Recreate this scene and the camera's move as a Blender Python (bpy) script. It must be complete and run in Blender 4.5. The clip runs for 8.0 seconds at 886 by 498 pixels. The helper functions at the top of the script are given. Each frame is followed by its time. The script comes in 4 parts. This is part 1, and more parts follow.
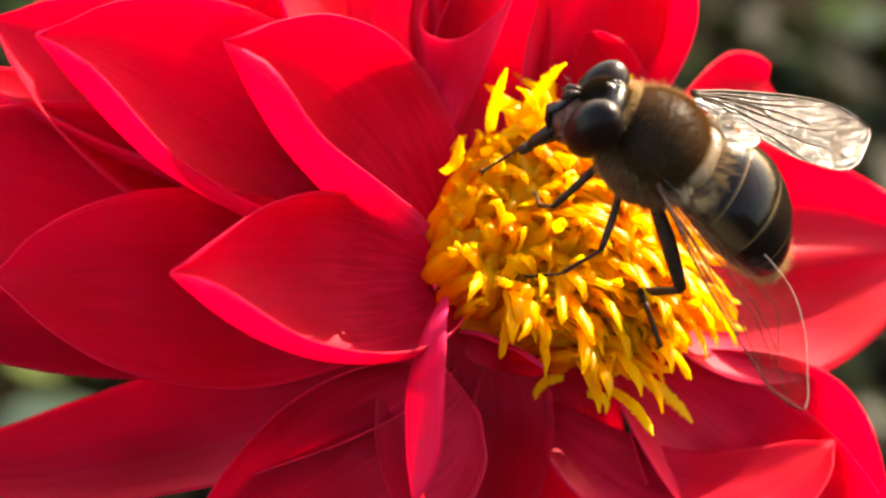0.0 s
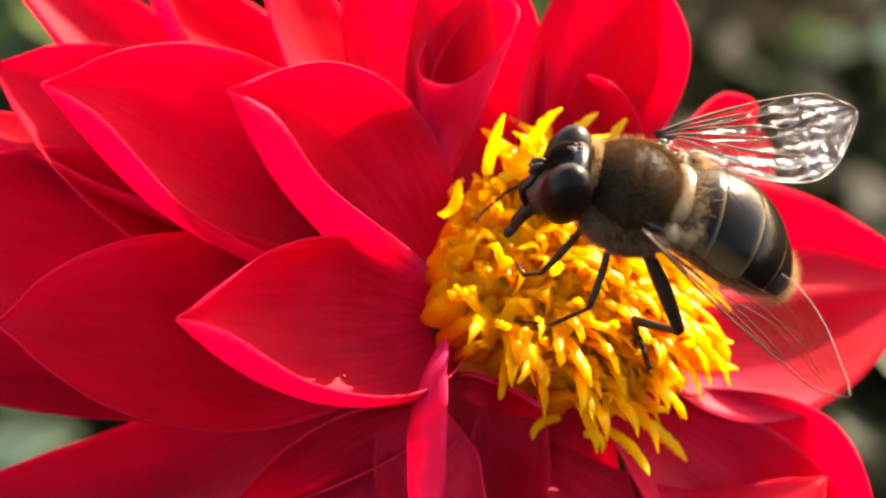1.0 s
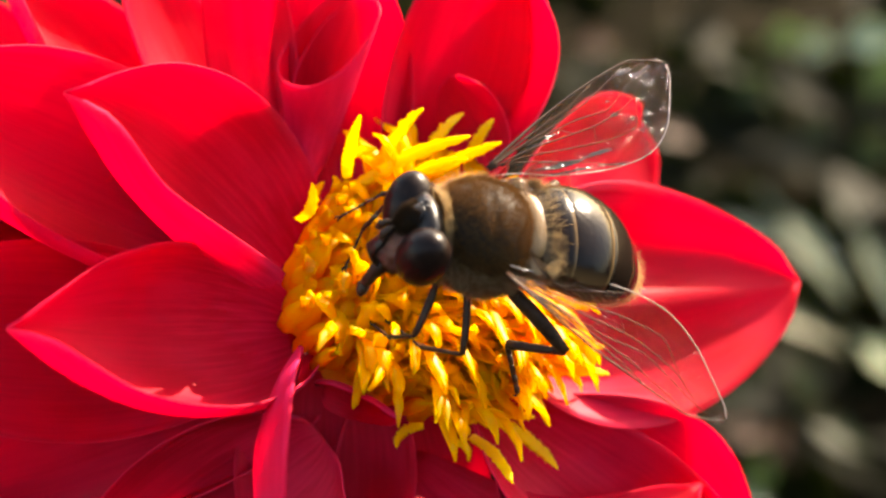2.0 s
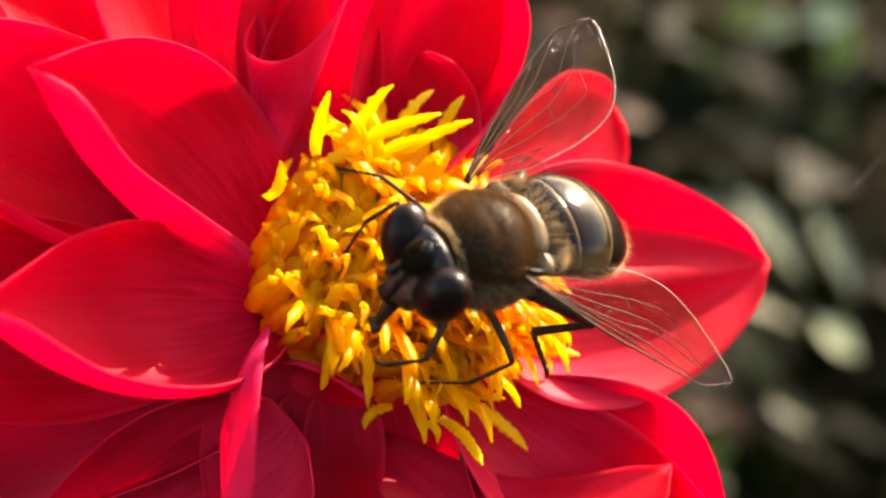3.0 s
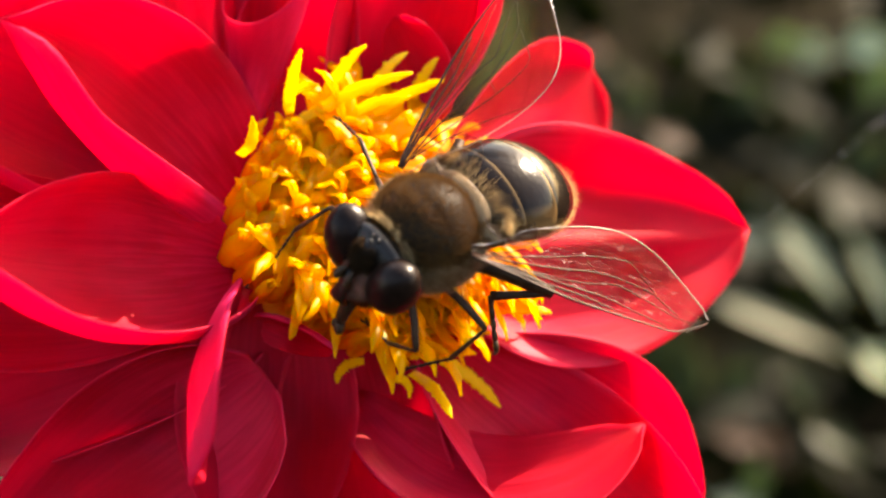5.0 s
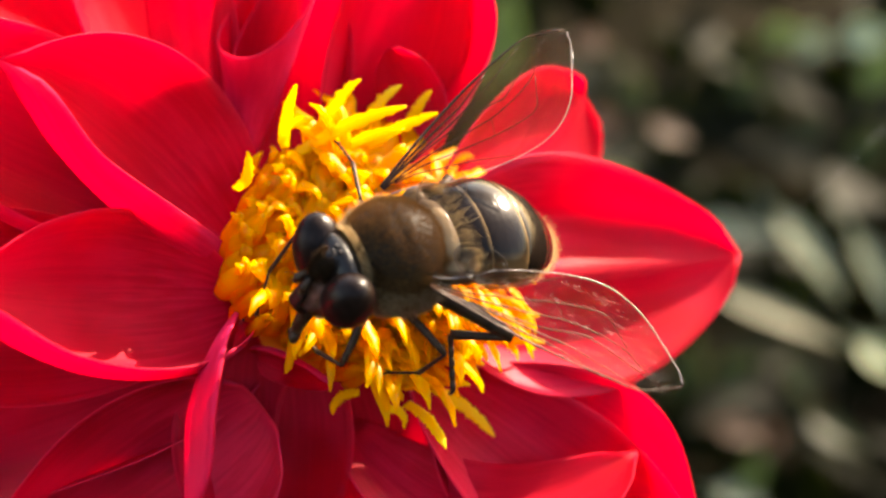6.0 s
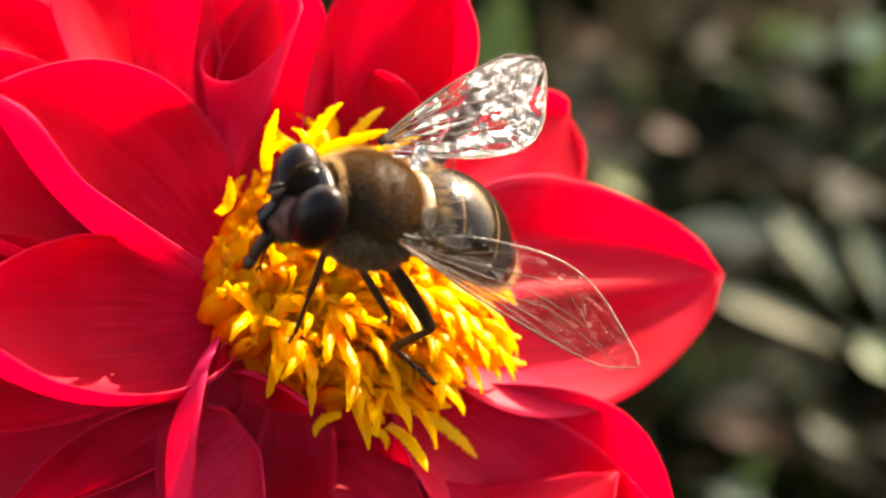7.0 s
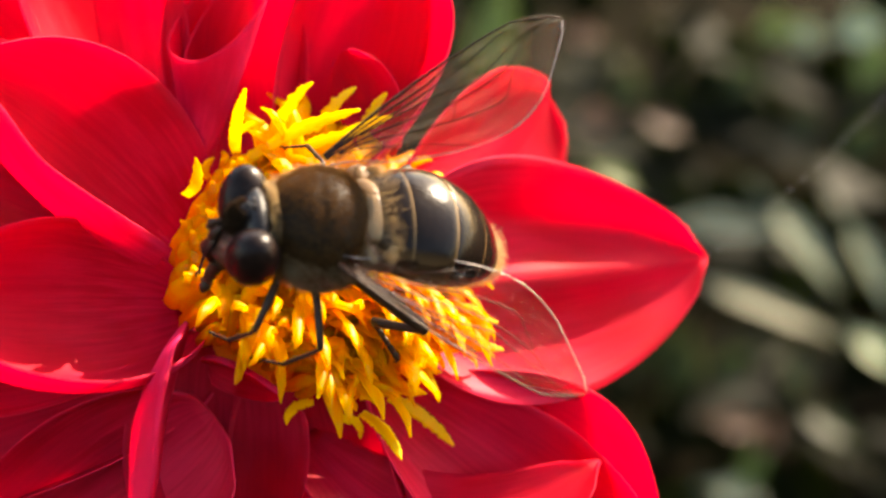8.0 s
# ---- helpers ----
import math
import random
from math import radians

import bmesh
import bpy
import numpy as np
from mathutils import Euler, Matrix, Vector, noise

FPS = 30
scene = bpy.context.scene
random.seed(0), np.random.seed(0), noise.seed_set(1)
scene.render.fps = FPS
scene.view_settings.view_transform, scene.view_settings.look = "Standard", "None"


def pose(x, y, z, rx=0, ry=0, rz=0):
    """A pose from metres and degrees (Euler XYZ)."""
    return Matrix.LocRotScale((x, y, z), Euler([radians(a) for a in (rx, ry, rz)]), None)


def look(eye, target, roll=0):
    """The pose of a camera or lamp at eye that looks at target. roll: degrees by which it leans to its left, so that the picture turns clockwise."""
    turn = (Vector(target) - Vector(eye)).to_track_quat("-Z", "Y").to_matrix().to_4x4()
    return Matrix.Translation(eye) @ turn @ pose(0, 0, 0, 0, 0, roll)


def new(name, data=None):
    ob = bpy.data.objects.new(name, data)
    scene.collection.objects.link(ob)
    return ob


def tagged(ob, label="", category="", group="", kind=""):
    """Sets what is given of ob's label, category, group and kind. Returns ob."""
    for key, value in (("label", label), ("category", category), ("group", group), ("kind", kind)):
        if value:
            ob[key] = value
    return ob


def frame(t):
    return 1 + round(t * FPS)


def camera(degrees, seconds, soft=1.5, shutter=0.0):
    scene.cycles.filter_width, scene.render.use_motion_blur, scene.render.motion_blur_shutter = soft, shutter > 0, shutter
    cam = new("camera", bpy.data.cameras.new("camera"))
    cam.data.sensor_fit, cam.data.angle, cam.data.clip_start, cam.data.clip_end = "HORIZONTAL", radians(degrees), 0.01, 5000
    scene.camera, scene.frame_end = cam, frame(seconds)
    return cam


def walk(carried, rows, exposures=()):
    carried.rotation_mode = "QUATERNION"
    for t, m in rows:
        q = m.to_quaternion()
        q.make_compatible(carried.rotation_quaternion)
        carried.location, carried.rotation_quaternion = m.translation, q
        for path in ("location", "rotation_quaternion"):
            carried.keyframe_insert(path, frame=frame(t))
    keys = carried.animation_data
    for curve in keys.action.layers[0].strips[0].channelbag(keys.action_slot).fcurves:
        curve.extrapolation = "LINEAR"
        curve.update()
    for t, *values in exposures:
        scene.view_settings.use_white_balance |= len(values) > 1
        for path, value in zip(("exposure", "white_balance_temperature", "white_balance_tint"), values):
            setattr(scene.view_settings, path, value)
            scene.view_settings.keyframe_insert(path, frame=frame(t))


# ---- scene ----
# ================= camera =================
cam = camera(30.0, 8.0, soft=2.4)
cam.data.dof.use_dof = True
cam.data.dof.focus_distance = 0.0745
cam.data.dof.aperture_fstop = 36.0
PATH = [
    (0, pose(-0.00320, -0.05869, 0.65110, 49.338, 0.504, 0.875)),
    (0.2, pose(-0.00535, -0.05872, 0.65133, 49.465, 0.243, 0.838)),
    (0.5, pose(-0.00701, -0.05980, 0.65214, 50.109, -0.388, 0.467)),
    (1, pose(-0.00448, -0.05888, 0.65273, 50.000, -0.003, 0.001)),
    (1.2, pose(-0.00308, -0.05828, 0.65246, 50.001, 0.068, -0.026)),
    (1.5, pose(-0.00001, -0.05808, 0.65239, 50.068, 0.800, 0.088)),
    (1.8, pose(0.00127, -0.05722, 0.65117, 50.280, 0.546, -0.305)),
    (2, pose(0.00203, -0.05744, 0.65143, 50.174, 0.371, -0.444)),
    (2.2, pose(0.00246, -0.05715, 0.65103, 50.138, 0.459, -0.858)),
    (3.3, pose(0.00114, -0.05663, 0.65076, 49.236, -1.021, -1.599)),
    (3.5, pose(0.00162, -0.05733, 0.64983, 49.899, -0.612, -1.517)),
    (4, pose(0.00172, -0.05812, 0.64870, 50.301, -0.688, -1.442)),
    (4.5, pose(0.00304, -0.05833, 0.64911, 49.686, -0.256, -1.149)),
    (4.7, pose(0.00454, -0.05990, 0.64816, 50.820, 0.410, -0.414)),
    (5.8, pose(0.00524, -0.05953, 0.65078, 50.090, 0.193, -0.054)),
    (6, pose(0.00524, -0.05917, 0.65083, 50.215, 0.403, -0.310)),
    (6.2, pose(0.00516, -0.05931, 0.65133, 50.186, 0.045, -0.058)),
    (6.4, pose(0.00459, -0.05905, 0.65147, 50.186, -0.273, -0.456)),
    (6.5, pose(0.00467, -0.05873, 0.65159, 50.096, -0.030, -0.738)),
    (6.8, pose(0.00557, -0.05881, 0.65193, 50.155, 0.097, -0.276)),
    (7, pose(0.00623, -0.05878, 0.65207, 50.140, 0.534, -0.339)),
    (7.2, pose(0.00680, -0.05812, 0.65207, 49.863, 0.287, 0.161)),
    (7.5, pose(0.00744, -0.05858, 0.65176, 50.124, 0.949, -0.121)),
    (8, pose(0.00740, -0.05755, 0.65012, 50.037, 0.750, -0.542)),
]
walk(cam, PATH, ((0, 2.80, 8300, 13), (8, 2.80, 8300, 13)))

# ================= light =================
# bloom space: x right, y up the flower's face, z out of it, in millimetres round the disc's centre
BLOOM = pose(0, 0, 0.6, 50, 0, 0)
AXIS = Vector((0.27, 0.36, 0.90)).normalized()
SUN = (BLOOM.to_3x3() @ Vector((0.56, 0.78, -0.30))).normalized()

world = bpy.data.worlds.new("world")
scene.world = world
world.use_nodes = True
wn = world.node_tree.nodes
sky = wn.new("ShaderNodeTexSky")
sky.sky_type, sky.sun_disc = "NISHITA", False
sky.sun_elevation, sky.sun_rotation = math.asin(SUN.z), math.atan2(SUN.x, SUN.y)
world.node_tree.links.new(sky.outputs[0], wn["Background"].inputs[0])
wn["Background"].inputs[1].default_value = 0.14

sun = new("sun", bpy.data.lights.new("sun", "SUN"))
sun.data.energy, sun.data.angle, sun.data.color = 3.4, radians(0.5), (1.0, 0.95, 0.86)
sun.matrix_world = look(SUN * 3, (0, 0, 0))


# ================= materials =================
def material(name):
    mat = bpy.data.materials.new(name)
    mat.use_nodes = True
    nt = mat.node_tree
    return mat, nt, nt.nodes["Principled BSDF"], nt.nodes["Material Output"]


def put(nt, kind, **given):
    node = nt.nodes.new(kind)
    for key, value in given.items():
        node.inputs[key.replace("_", " ")].default_value = value
    return node


def ramp(nt, stops):
    node = nt.nodes.new("ShaderNodeValToRGB")
    el = node.color_ramp.elements
    while len(el) < len(stops):
        el.new(0.5)
    for e, (p, c) in zip(el, stops):
        e.position, e.color = p, (*c, 1)
    return node


def petal_material(name, dark, light, through_colour, leak, rough):
    """Petal skin: lengthwise veins in uv, a rim painted paler for light at the edge, light leaking through."""
    mat, nt, bsdf, out = material(name)
    ln = nt.links.new
    uv = put(nt, "ShaderNodeUVMap")
    stretch = put(nt, "ShaderNodeMapping", Scale=(2.2, 22, 1))
    ln(uv.outputs[0], stretch.inputs[0])
    veins = put(nt, "ShaderNodeTexNoise", Scale=1.6, Detail=5, Roughness=0.6)
    ln(stretch.outputs[0], veins.inputs[0])
    blotch = put(nt, "ShaderNodeTexNoise", Scale=190.0, Detail=3)
    geo = put(nt, "ShaderNodeTexCoord")
    ln(geo.outputs["Object"], blotch.inputs[0])
    mixed = put(nt, "ShaderNodeMath")
    mixed.operation = "MULTIPLY_ADD"
    mixed.inputs[1].default_value = 0.45
    ln(blotch.outputs[0], mixed.inputs[0])
    half = put(nt, "ShaderNodeMath")
    half.operation = "MULTIPLY"
    half.inputs[1].default_value = 0.6
    ln(veins.outputs[0], half.inputs[0])
    ln(half.outputs[0], mixed.inputs[2])
    colour = ramp(nt, [(0.44, dark), (0.59, light)])
    ln(mixed.outputs[0], colour.inputs[0])
    # light through the thin margin is painted in as a slightly paler edge
    split = put(nt, "ShaderNodeSeparateXYZ")
    ln(uv.outputs[0], split.inputs[0])
    rim = ramp(nt, [(0.0, (1, 1, 1)), (0.005, (0, 0, 0)), (0.995, (0, 0, 0)), (1.0, (1, 1, 1))])
    ln(split.outputs[1], rim.inputs[0])
    pale = put(nt, "ShaderNodeMix")
    pale.data_type = "RGBA"
    pale.inputs[7].default_value = (0.70, 0.018, 0.055, 1)
    ln(rim.outputs[0], pale.inputs[0])
    ln(colour.outputs[0], pale.inputs[6])
    ln(pale.outputs[2], bsdf.inputs["Base Color"])
    bsdf.inputs["Roughness"].default_value = rough
    bsdf.inputs["Specular IOR Level"].default_value = 0.06
    bump = put(nt, "ShaderNodeBump", Strength=0.22, Distance=0.0002)
    ln(veins.outputs[0], bump.inputs["Height"])
    ln(bump.outputs[0], bsdf.inputs["Normal"])
    glow = put(nt, "ShaderNodeBsdfTranslucent", Color=(*through_colour, 1))
    ln(bump.outputs[0], glow.inputs["Normal"])
    # fleshy towards the base, thin and translucent towards the tip
    thin = ramp(nt, [(0.0, (0.0, 0.0, 0.0)), (0.20, (0.02, 0.02, 0.02)), (0.55, (leak, leak, leak))])
    ln(split.outputs[0], thin.inputs[0])
    mix = put(nt, "ShaderNodeMixShader")
    ln(thin.outputs[0], mix.inputs[0])
    ln(bsdf.outputs[0], mix.inputs[1])
    ln(glow.outputs[0], mix.inputs[2])
    ln(mix.outputs[0], out.inputs[0])
    return mat


PETAL_FRONT = petal_material("petal_front", (0.42, 0.0050, 0.017), (0.58, 0.010, 0.038), (0.86, 0.022, 0.140), 0.60, 0.5)
PETAL_BACK = petal_material("petal_back", (0.58, 0.013, 0.055), (0.74, 0.026, 0.110), (0.86, 0.025, 0.150), 0.60, 0.5)


def grained(name, dark, light, scale, rough=0.5, leak=0.0, leak_colour=(1, 1, 1), bump_by=0.3, spec=0.4, coat=0.0, random_by=0.0):
    """Two-scale noise colour with fine relief; leak lets light through thin parts."""
    mat, nt, bsdf, out = material(name)
    ln = nt.links.new
    at = put(nt, "ShaderNodeTexCoord")
    big = put(nt, "ShaderNodeTexNoise", Scale=scale, Detail=6, Roughness=0.65)
    ln(at.outputs["Object"], big.inputs[0])
    fac = big.outputs[0]
    if random_by:
        info = put(nt, "ShaderNodeObjectInfo")
        add = put(nt, "ShaderNodeMath")
        add.operation = "MULTIPLY_ADD"
        add.inputs[1].default_value = random_by
        ln(info.outputs["Random"], add.inputs[0])
        ln(fac, add.inputs[2])
        sub = put(nt, "ShaderNodeMath")
        sub.operation = "SUBTRACT"
        sub.inputs[1].default_value = random_by / 2
        ln(add.outputs[0], sub.inputs[0])
        fac = sub.outputs[0]
    colour = ramp(nt, [(0.3, dark), (0.7, light)])
    ln(fac, colour.inputs[0])
    ln(colour.outputs[0], bsdf.inputs["Base Color"])
    bsdf.inputs["Roughness"].default_value = rough
    bsdf.inputs["Specular IOR Level"].default_value = spec
    bsdf.inputs["Coat Weight"].default_value = coat
    fine = put(nt, "ShaderNodeTexNoise", Scale=scale * 6, Detail=4)
    ln(at.outputs["Object"], fine.inputs[0])
    bump = put(nt, "ShaderNodeBump", Strength=bump_by, Distance=0.2 / scale)
    ln(fine.outputs[0], bump.inputs["Height"])
    ln(bump.outputs[0], bsdf.inputs["Normal"])
    if leak:
        glow = put(nt, "ShaderNodeBsdfTranslucent", Color=(*leak_colour, 1))
        mix = put(nt, "ShaderNodeMixShader", Fac=leak)
        ln(bsdf.outputs[0], mix.inputs[1])
        ln(glow.outputs[0], mix.inputs[2])
        ln(mix.outputs[0], out.inputs[0])
    return mat


def floret_material():
    """Waxy disc floret: orange at the foot, yellow at the tips, mottled, letting light through."""
    mat, nt, bsdf, out = material("floret")
    ln = nt.links.new
    at = put(nt, "ShaderNodeTexCoord")
    split = put(nt, "ShaderNodeSeparateXYZ")
    ln(at.outputs["Object"], split.inputs[0])
    mottle = put(nt, "ShaderNodeTexNoise", Scale=1300, Detail=5, Roughness=0.65)
    ln(at.outputs["Object"], mottle.inputs[0])
    info = put(nt, "ShaderNodeObjectInfo")
    high = put(nt, "ShaderNodeMath")
    high.operation = "MULTIPLY_ADD"
    high.inputs[1].default_value = 230.0
    ln(split.outputs[2], high.inputs[0])
    ln(mottle.outputs[0], high.inputs[2])
    vary = put(nt, "ShaderNodeMath")
    vary.operation = "MULTIPLY_ADD"
    vary.inputs[1].default_value = 0.35
    ln(info.outputs["Random"], vary.inputs[0])
    ln(high.outputs[0], vary.inputs[2])
    colour = ramp(nt, [(0.40, (0.97, 0.17, 0.002)), (0.8, (0.99, 0.30, 0.003)), (1.2, (0.99, 0.48, 0.005))])
    ln(vary.outputs[0], colour.inputs[0])
    ln(colour.outputs[0], bsdf.inputs["Base Color"])
    bsdf.inputs["Roughness"].default_value = 0.38
    bsdf.inputs["Specular IOR Level"].default_value = 0.25
    bsdf.inputs["Subsurface Weight"].default_value = 0.85
    bsdf.inputs["Subsurface Radius"].default_value = (1.0, 0.55, 0.08)
    bsdf.inputs["Subsurface Scale"].default_value = 0.0014
    bump = put(nt, "ShaderNodeBump", Strength=0.3, Distance=0.00012)
    ln(mottle.outputs[0], bump.inputs["Height"])
    ln(bump.outputs[0], bsdf.inputs["Normal"])
    # thin walls let a paler yellow through
    glow = put(nt, "ShaderNodeBsdfTranslucent")
    wall = ramp(nt, [(0.40, (1.0, 0.30, 0.004)), (0.8, (1.0, 0.48, 0.008)), (1.2, (1.0, 0.70, 0.02))])
    ln(vary.outputs[0], wall.inputs[0])
    ln(wall.outputs[0], glow.inputs[0])
    mix = put(nt, "ShaderNodeMixShader", Fac=0.70)
    ln(bsdf.outputs[0], mix.inputs[1])
    ln(glow.outputs[0], mix.inputs[2])
    ln(mix.outputs[0], out.inputs[0])
    return mat


FLORET = floret_material()
FINGER = grained("floret_lobe", (0.97, 0.58, 0.003), (0.98, 0.72, 0.005), 1100, 0.45, 0.62, (1.0, 0.82, 0.02), 0.6, 0.35, 0, 0.25)
DISC = grained("disc_base", (0.92, 0.20, 0.004), (0.98, 0.30, 0.006), 900, 0.6)
GREEN = grained("stem_green", (0.035, 0.09, 0.02), (0.08, 0.17, 0.04), 160, 0.5, 0, (1, 1, 1), 0.2)
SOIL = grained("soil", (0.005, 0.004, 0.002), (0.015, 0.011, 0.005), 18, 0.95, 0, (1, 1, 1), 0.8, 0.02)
# the shade of the bed is put into this near-black green
LEAF_SHADE = grained("leaf_shade", (0.0032, 0.0034, 0.0011), (0.0125, 0.0130, 0.0034), 60, 0.6, 0.15, (0.08, 0.12, 0.015), 0.2, 0.04, 0, 0.3)
# sunlight and glints on single leaves are painted in as three lighter greens
LEAF_SUN = grained("leaf_sun", (0.07, 0.095, 0.018), (0.15, 0.18, 0.05), 70, 0.4, 0.2, (0.3, 0.42, 0.1), 0.2, 0.12)
LEAF_PART_SUN = grained("leaf_part_sun", (0.012, 0.016, 0.005), (0.030, 0.038, 0.012), 70, 0.4, 0.2, (0.2, 0.26, 0.07), 0.2, 0.12)
LEAF_GLINT = grained("leaf_glint", (0.17, 0.20, 0.09), (0.30, 0.33, 0.19), 60, 0.35, 0.2, (0.4, 0.45, 0.2), 0.2, 0.3)
LEAF_STRAW = grained("leaf_straw", (0.12, 0.11, 0.055), (0.23, 0.21, 0.12), 40, 0.5, 0.1, (0.4, 0.4, 0.2), 0.2, 0.15)
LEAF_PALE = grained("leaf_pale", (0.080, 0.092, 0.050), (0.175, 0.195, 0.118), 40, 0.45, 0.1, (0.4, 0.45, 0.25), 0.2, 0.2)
LEAF_DRY = grained("leaf_dry", (0.05, 0.023, 0.010), (0.12, 0.06, 0.03), 50, 0.6, 0.15, (0.5, 0.25, 0.1), 0.2, 0.3)

THORAX = grained("thorax_shell", (0.010, 0.006, 0.003), (0.028, 0.015, 0.006), 500, 0.5, 0, (1, 1, 1), 0.06, 0.07)
SCUTELLUM = grained("scutellum_amber", (0.16, 0.085, 0.034), (0.30, 0.18, 0.08), 900, 0.35, 0.3, (0.6, 0.34, 0.12), 0.2, 0.3)
FUZZ = grained("fuzz_tawny", (0.050, 0.026, 0.009), (0.100, 0.055, 0.021), 420, 0.7, 0.35, (0.50, 0.27, 0.09), 0, 0.03)
FUZZ_PALE = grained("fuzz_pale", (0.40, 0.29, 0.15), (0.58, 0.44, 0.26), 900, 0.6, 0.5, (0.82, 0.62, 0.36), 0, 0.05)
EYE = grained("eye_brown", (0.005, 0.0025, 0.002), (0.018, 0.009, 0.006), 2500, 0.34, 0, (1, 1, 1), 0.08, 0.09)
FACE = grained("face_pollen", (0.10, 0.040, 0.028), (0.30, 0.14, 0.10), 1000, 0.7, 0.1, (0.6, 0.3, 0.15), 0.4, 0.1)
BROW = grained("brow_hair", (0.012, 0.007, 0.004), (0.045, 0.025, 0.012), 900, 0.7, 0.2, (0.3, 0.15, 0.05), 0, 0.03)
BLACK = grained("black_chitin", (0.006, 0.004, 0.003), (0.016, 0.010, 0.007), 1200, 0.35, 0, (1, 1, 1), 0.15, 0.2)
LEG = grained("leg_chitin", (0.016, 0.008, 0.004), (0.060, 0.030, 0.014), 1500, 0.4, 0, (1, 1, 1), 0.3, 0.13)
VEIN = grained("wing_vein", (0.018, 0.008, 0.004), (0.060, 0.026, 0.013), 2000, 0.4, 0, (1, 1, 1), 0.1, 0.10)


def tergite_material(name, reach):
    """Glossy black plates with amber flanks on the front ones and a pale hind margin."""
    mat, nt, bsdf, out = material(name)
    ln = nt.links.new
    uv = put(nt, "ShaderNodeUVMap")
    split = put(nt, "ShaderNodeSeparateXYZ")
    ln(uv.outputs[0], split.inputs[0])
    at = put(nt, "ShaderNodeTexCoord")
    noisy = put(nt, "ShaderNodeTexNoise", Scale=700, Detail=5)
    ln(at.outputs["Object"], noisy.inputs[0])
    wob = put(nt, "ShaderNodeMath")
    wob.operation = "MULTIPLY_ADD"
    wob.inputs[1].default_value = 0.06
    ln(noisy.outputs[0], wob.inputs[0])
    ln(split.outputs[0], wob.inputs[2])
    band = ramp(nt, [(0.0, (0.009, 0.005, 0.003)), (0.90, (0.007, 0.004, 0.003)), (0.97, (0.03, 0.018, 0.008)), (1.0, (0.12, 0.07, 0.03))])
    ln(wob.outputs[0], band.inputs[0])
    # the flanks are amber
    flank = ramp(nt, [(0.0, (1, 1, 1)), (reach * 0.5, (0.5, 0.5, 0.5)), (reach, (0, 0, 0)), (0.5 - reach, (0, 0, 0)), (0.5 - reach * 0.5, (0.5, 0.5, 0.5)), (0.5, (1, 1, 1))])
    ln(split.outputs[1], flank.inputs[0])
    side = put(nt, "ShaderNodeMix")
    side.data_type = "RGBA"
    side.inputs[7].default_value = (0.20, 0.105, 0.040, 1)
    ln(flank.outputs[0], side.inputs[0])
    ln(band.outputs[0], side.inputs[6])
    ln(side.outputs[2], bsdf.inputs["Base Color"])
    bsdf.inputs["Roughness"].default_value = 0.19
    bsdf.inputs["Specular IOR Level"].default_value = 0.10
    fine = put(nt, "ShaderNodeTexNoise", Scale=4200, Detail=3)
    ln(at.outputs["Object"], fine.inputs[0])
    bump = put(nt, "ShaderNodeBump", Strength=0.25, Distance=0.00006)
    ln(fine.outputs[0], bump.inputs["Height"])
    ln(bump.outputs[0], bsdf.inputs["Normal"])
    return mat


def wing_material():
    """Clear smoky membrane: see-through with a wrinkled gloss."""
    mat, nt, bsdf, out = material("wing_membrane")
    ln = nt.links.new
    nt.nodes.remove(bsdf)
    clear = put(nt, "ShaderNodeBsdfTransparent")
    gloss = put(nt, "ShaderNodeBsdfGlossy", Color=(0.036, 0.036, 0.037, 1), Roughness=0.17)
    gloss.distribution = "BECKMANN"
    at = put(nt, "ShaderNodeTexCoord")
    # the skin between the veins is drawn into long uneven pleats
    drawn = put(nt, "ShaderNodeMapping", Scale=(0.5, 1.4, 1))
    ln(at.outputs["Object"], drawn.inputs[0])
    wrinkle = put(nt, "ShaderNodeTexNoise", Scale=1300, Detail=4, Roughness=0.65, Distortion=0.6)
    ln(drawn.outputs[0], wrinkle.inputs[0])
    pimple = put(nt, "ShaderNodeTexNoise", Scale=2400, Detail=2)
    ln(at.outputs["Object"], pimple.inputs[0])
    fine = put(nt, "ShaderNodeBump", Strength=0.5, Distance=0.00012)
    ln(pimple.outputs[0], fine.inputs["Height"])
    bump = put(nt, "ShaderNodeBump", Strength=0.7, Distance=0.00028)
    ln(wrinkle.outputs[0], bump.inputs["Height"])
    ln(fine.outputs[0], bump.inputs["Normal"])
    ln(bump.outputs[0], gloss.inputs["Normal"])
    smoky = ramp(nt, [(0.35, (0.68, 0.62, 0.60)), (0.6, (0.84, 0.80, 0.79))])
    ln(wrinkle.outputs[0], smoky.inputs[0])
    ln(smoky.outputs[0], clear.inputs[0])
    fres = put(nt, "ShaderNodeFresnel", IOR=1.4)
    mix = put(nt, "ShaderNodeMixShader")
    ln(fres.outputs[0], mix.inputs[0])
    ln(clear.outputs[0], mix.inputs[1])
    ln(gloss.outputs[0], mix.inputs[2])
    # a faint whitish scatter stands in for the sky's sheen on the membrane
    sheen_haze = put(nt, "ShaderNodeBsdfTranslucent", Color=(0.66, 0.62, 0.58, 1))
    skin = put(nt, "ShaderNodeMixShader", Fac=0.05)
    ln(mix.outputs[0], skin.inputs[1])
    ln(sheen_haze.outputs[0], skin.inputs[2])
    ln(skin.outputs[0], out.inputs[0])
    return mat


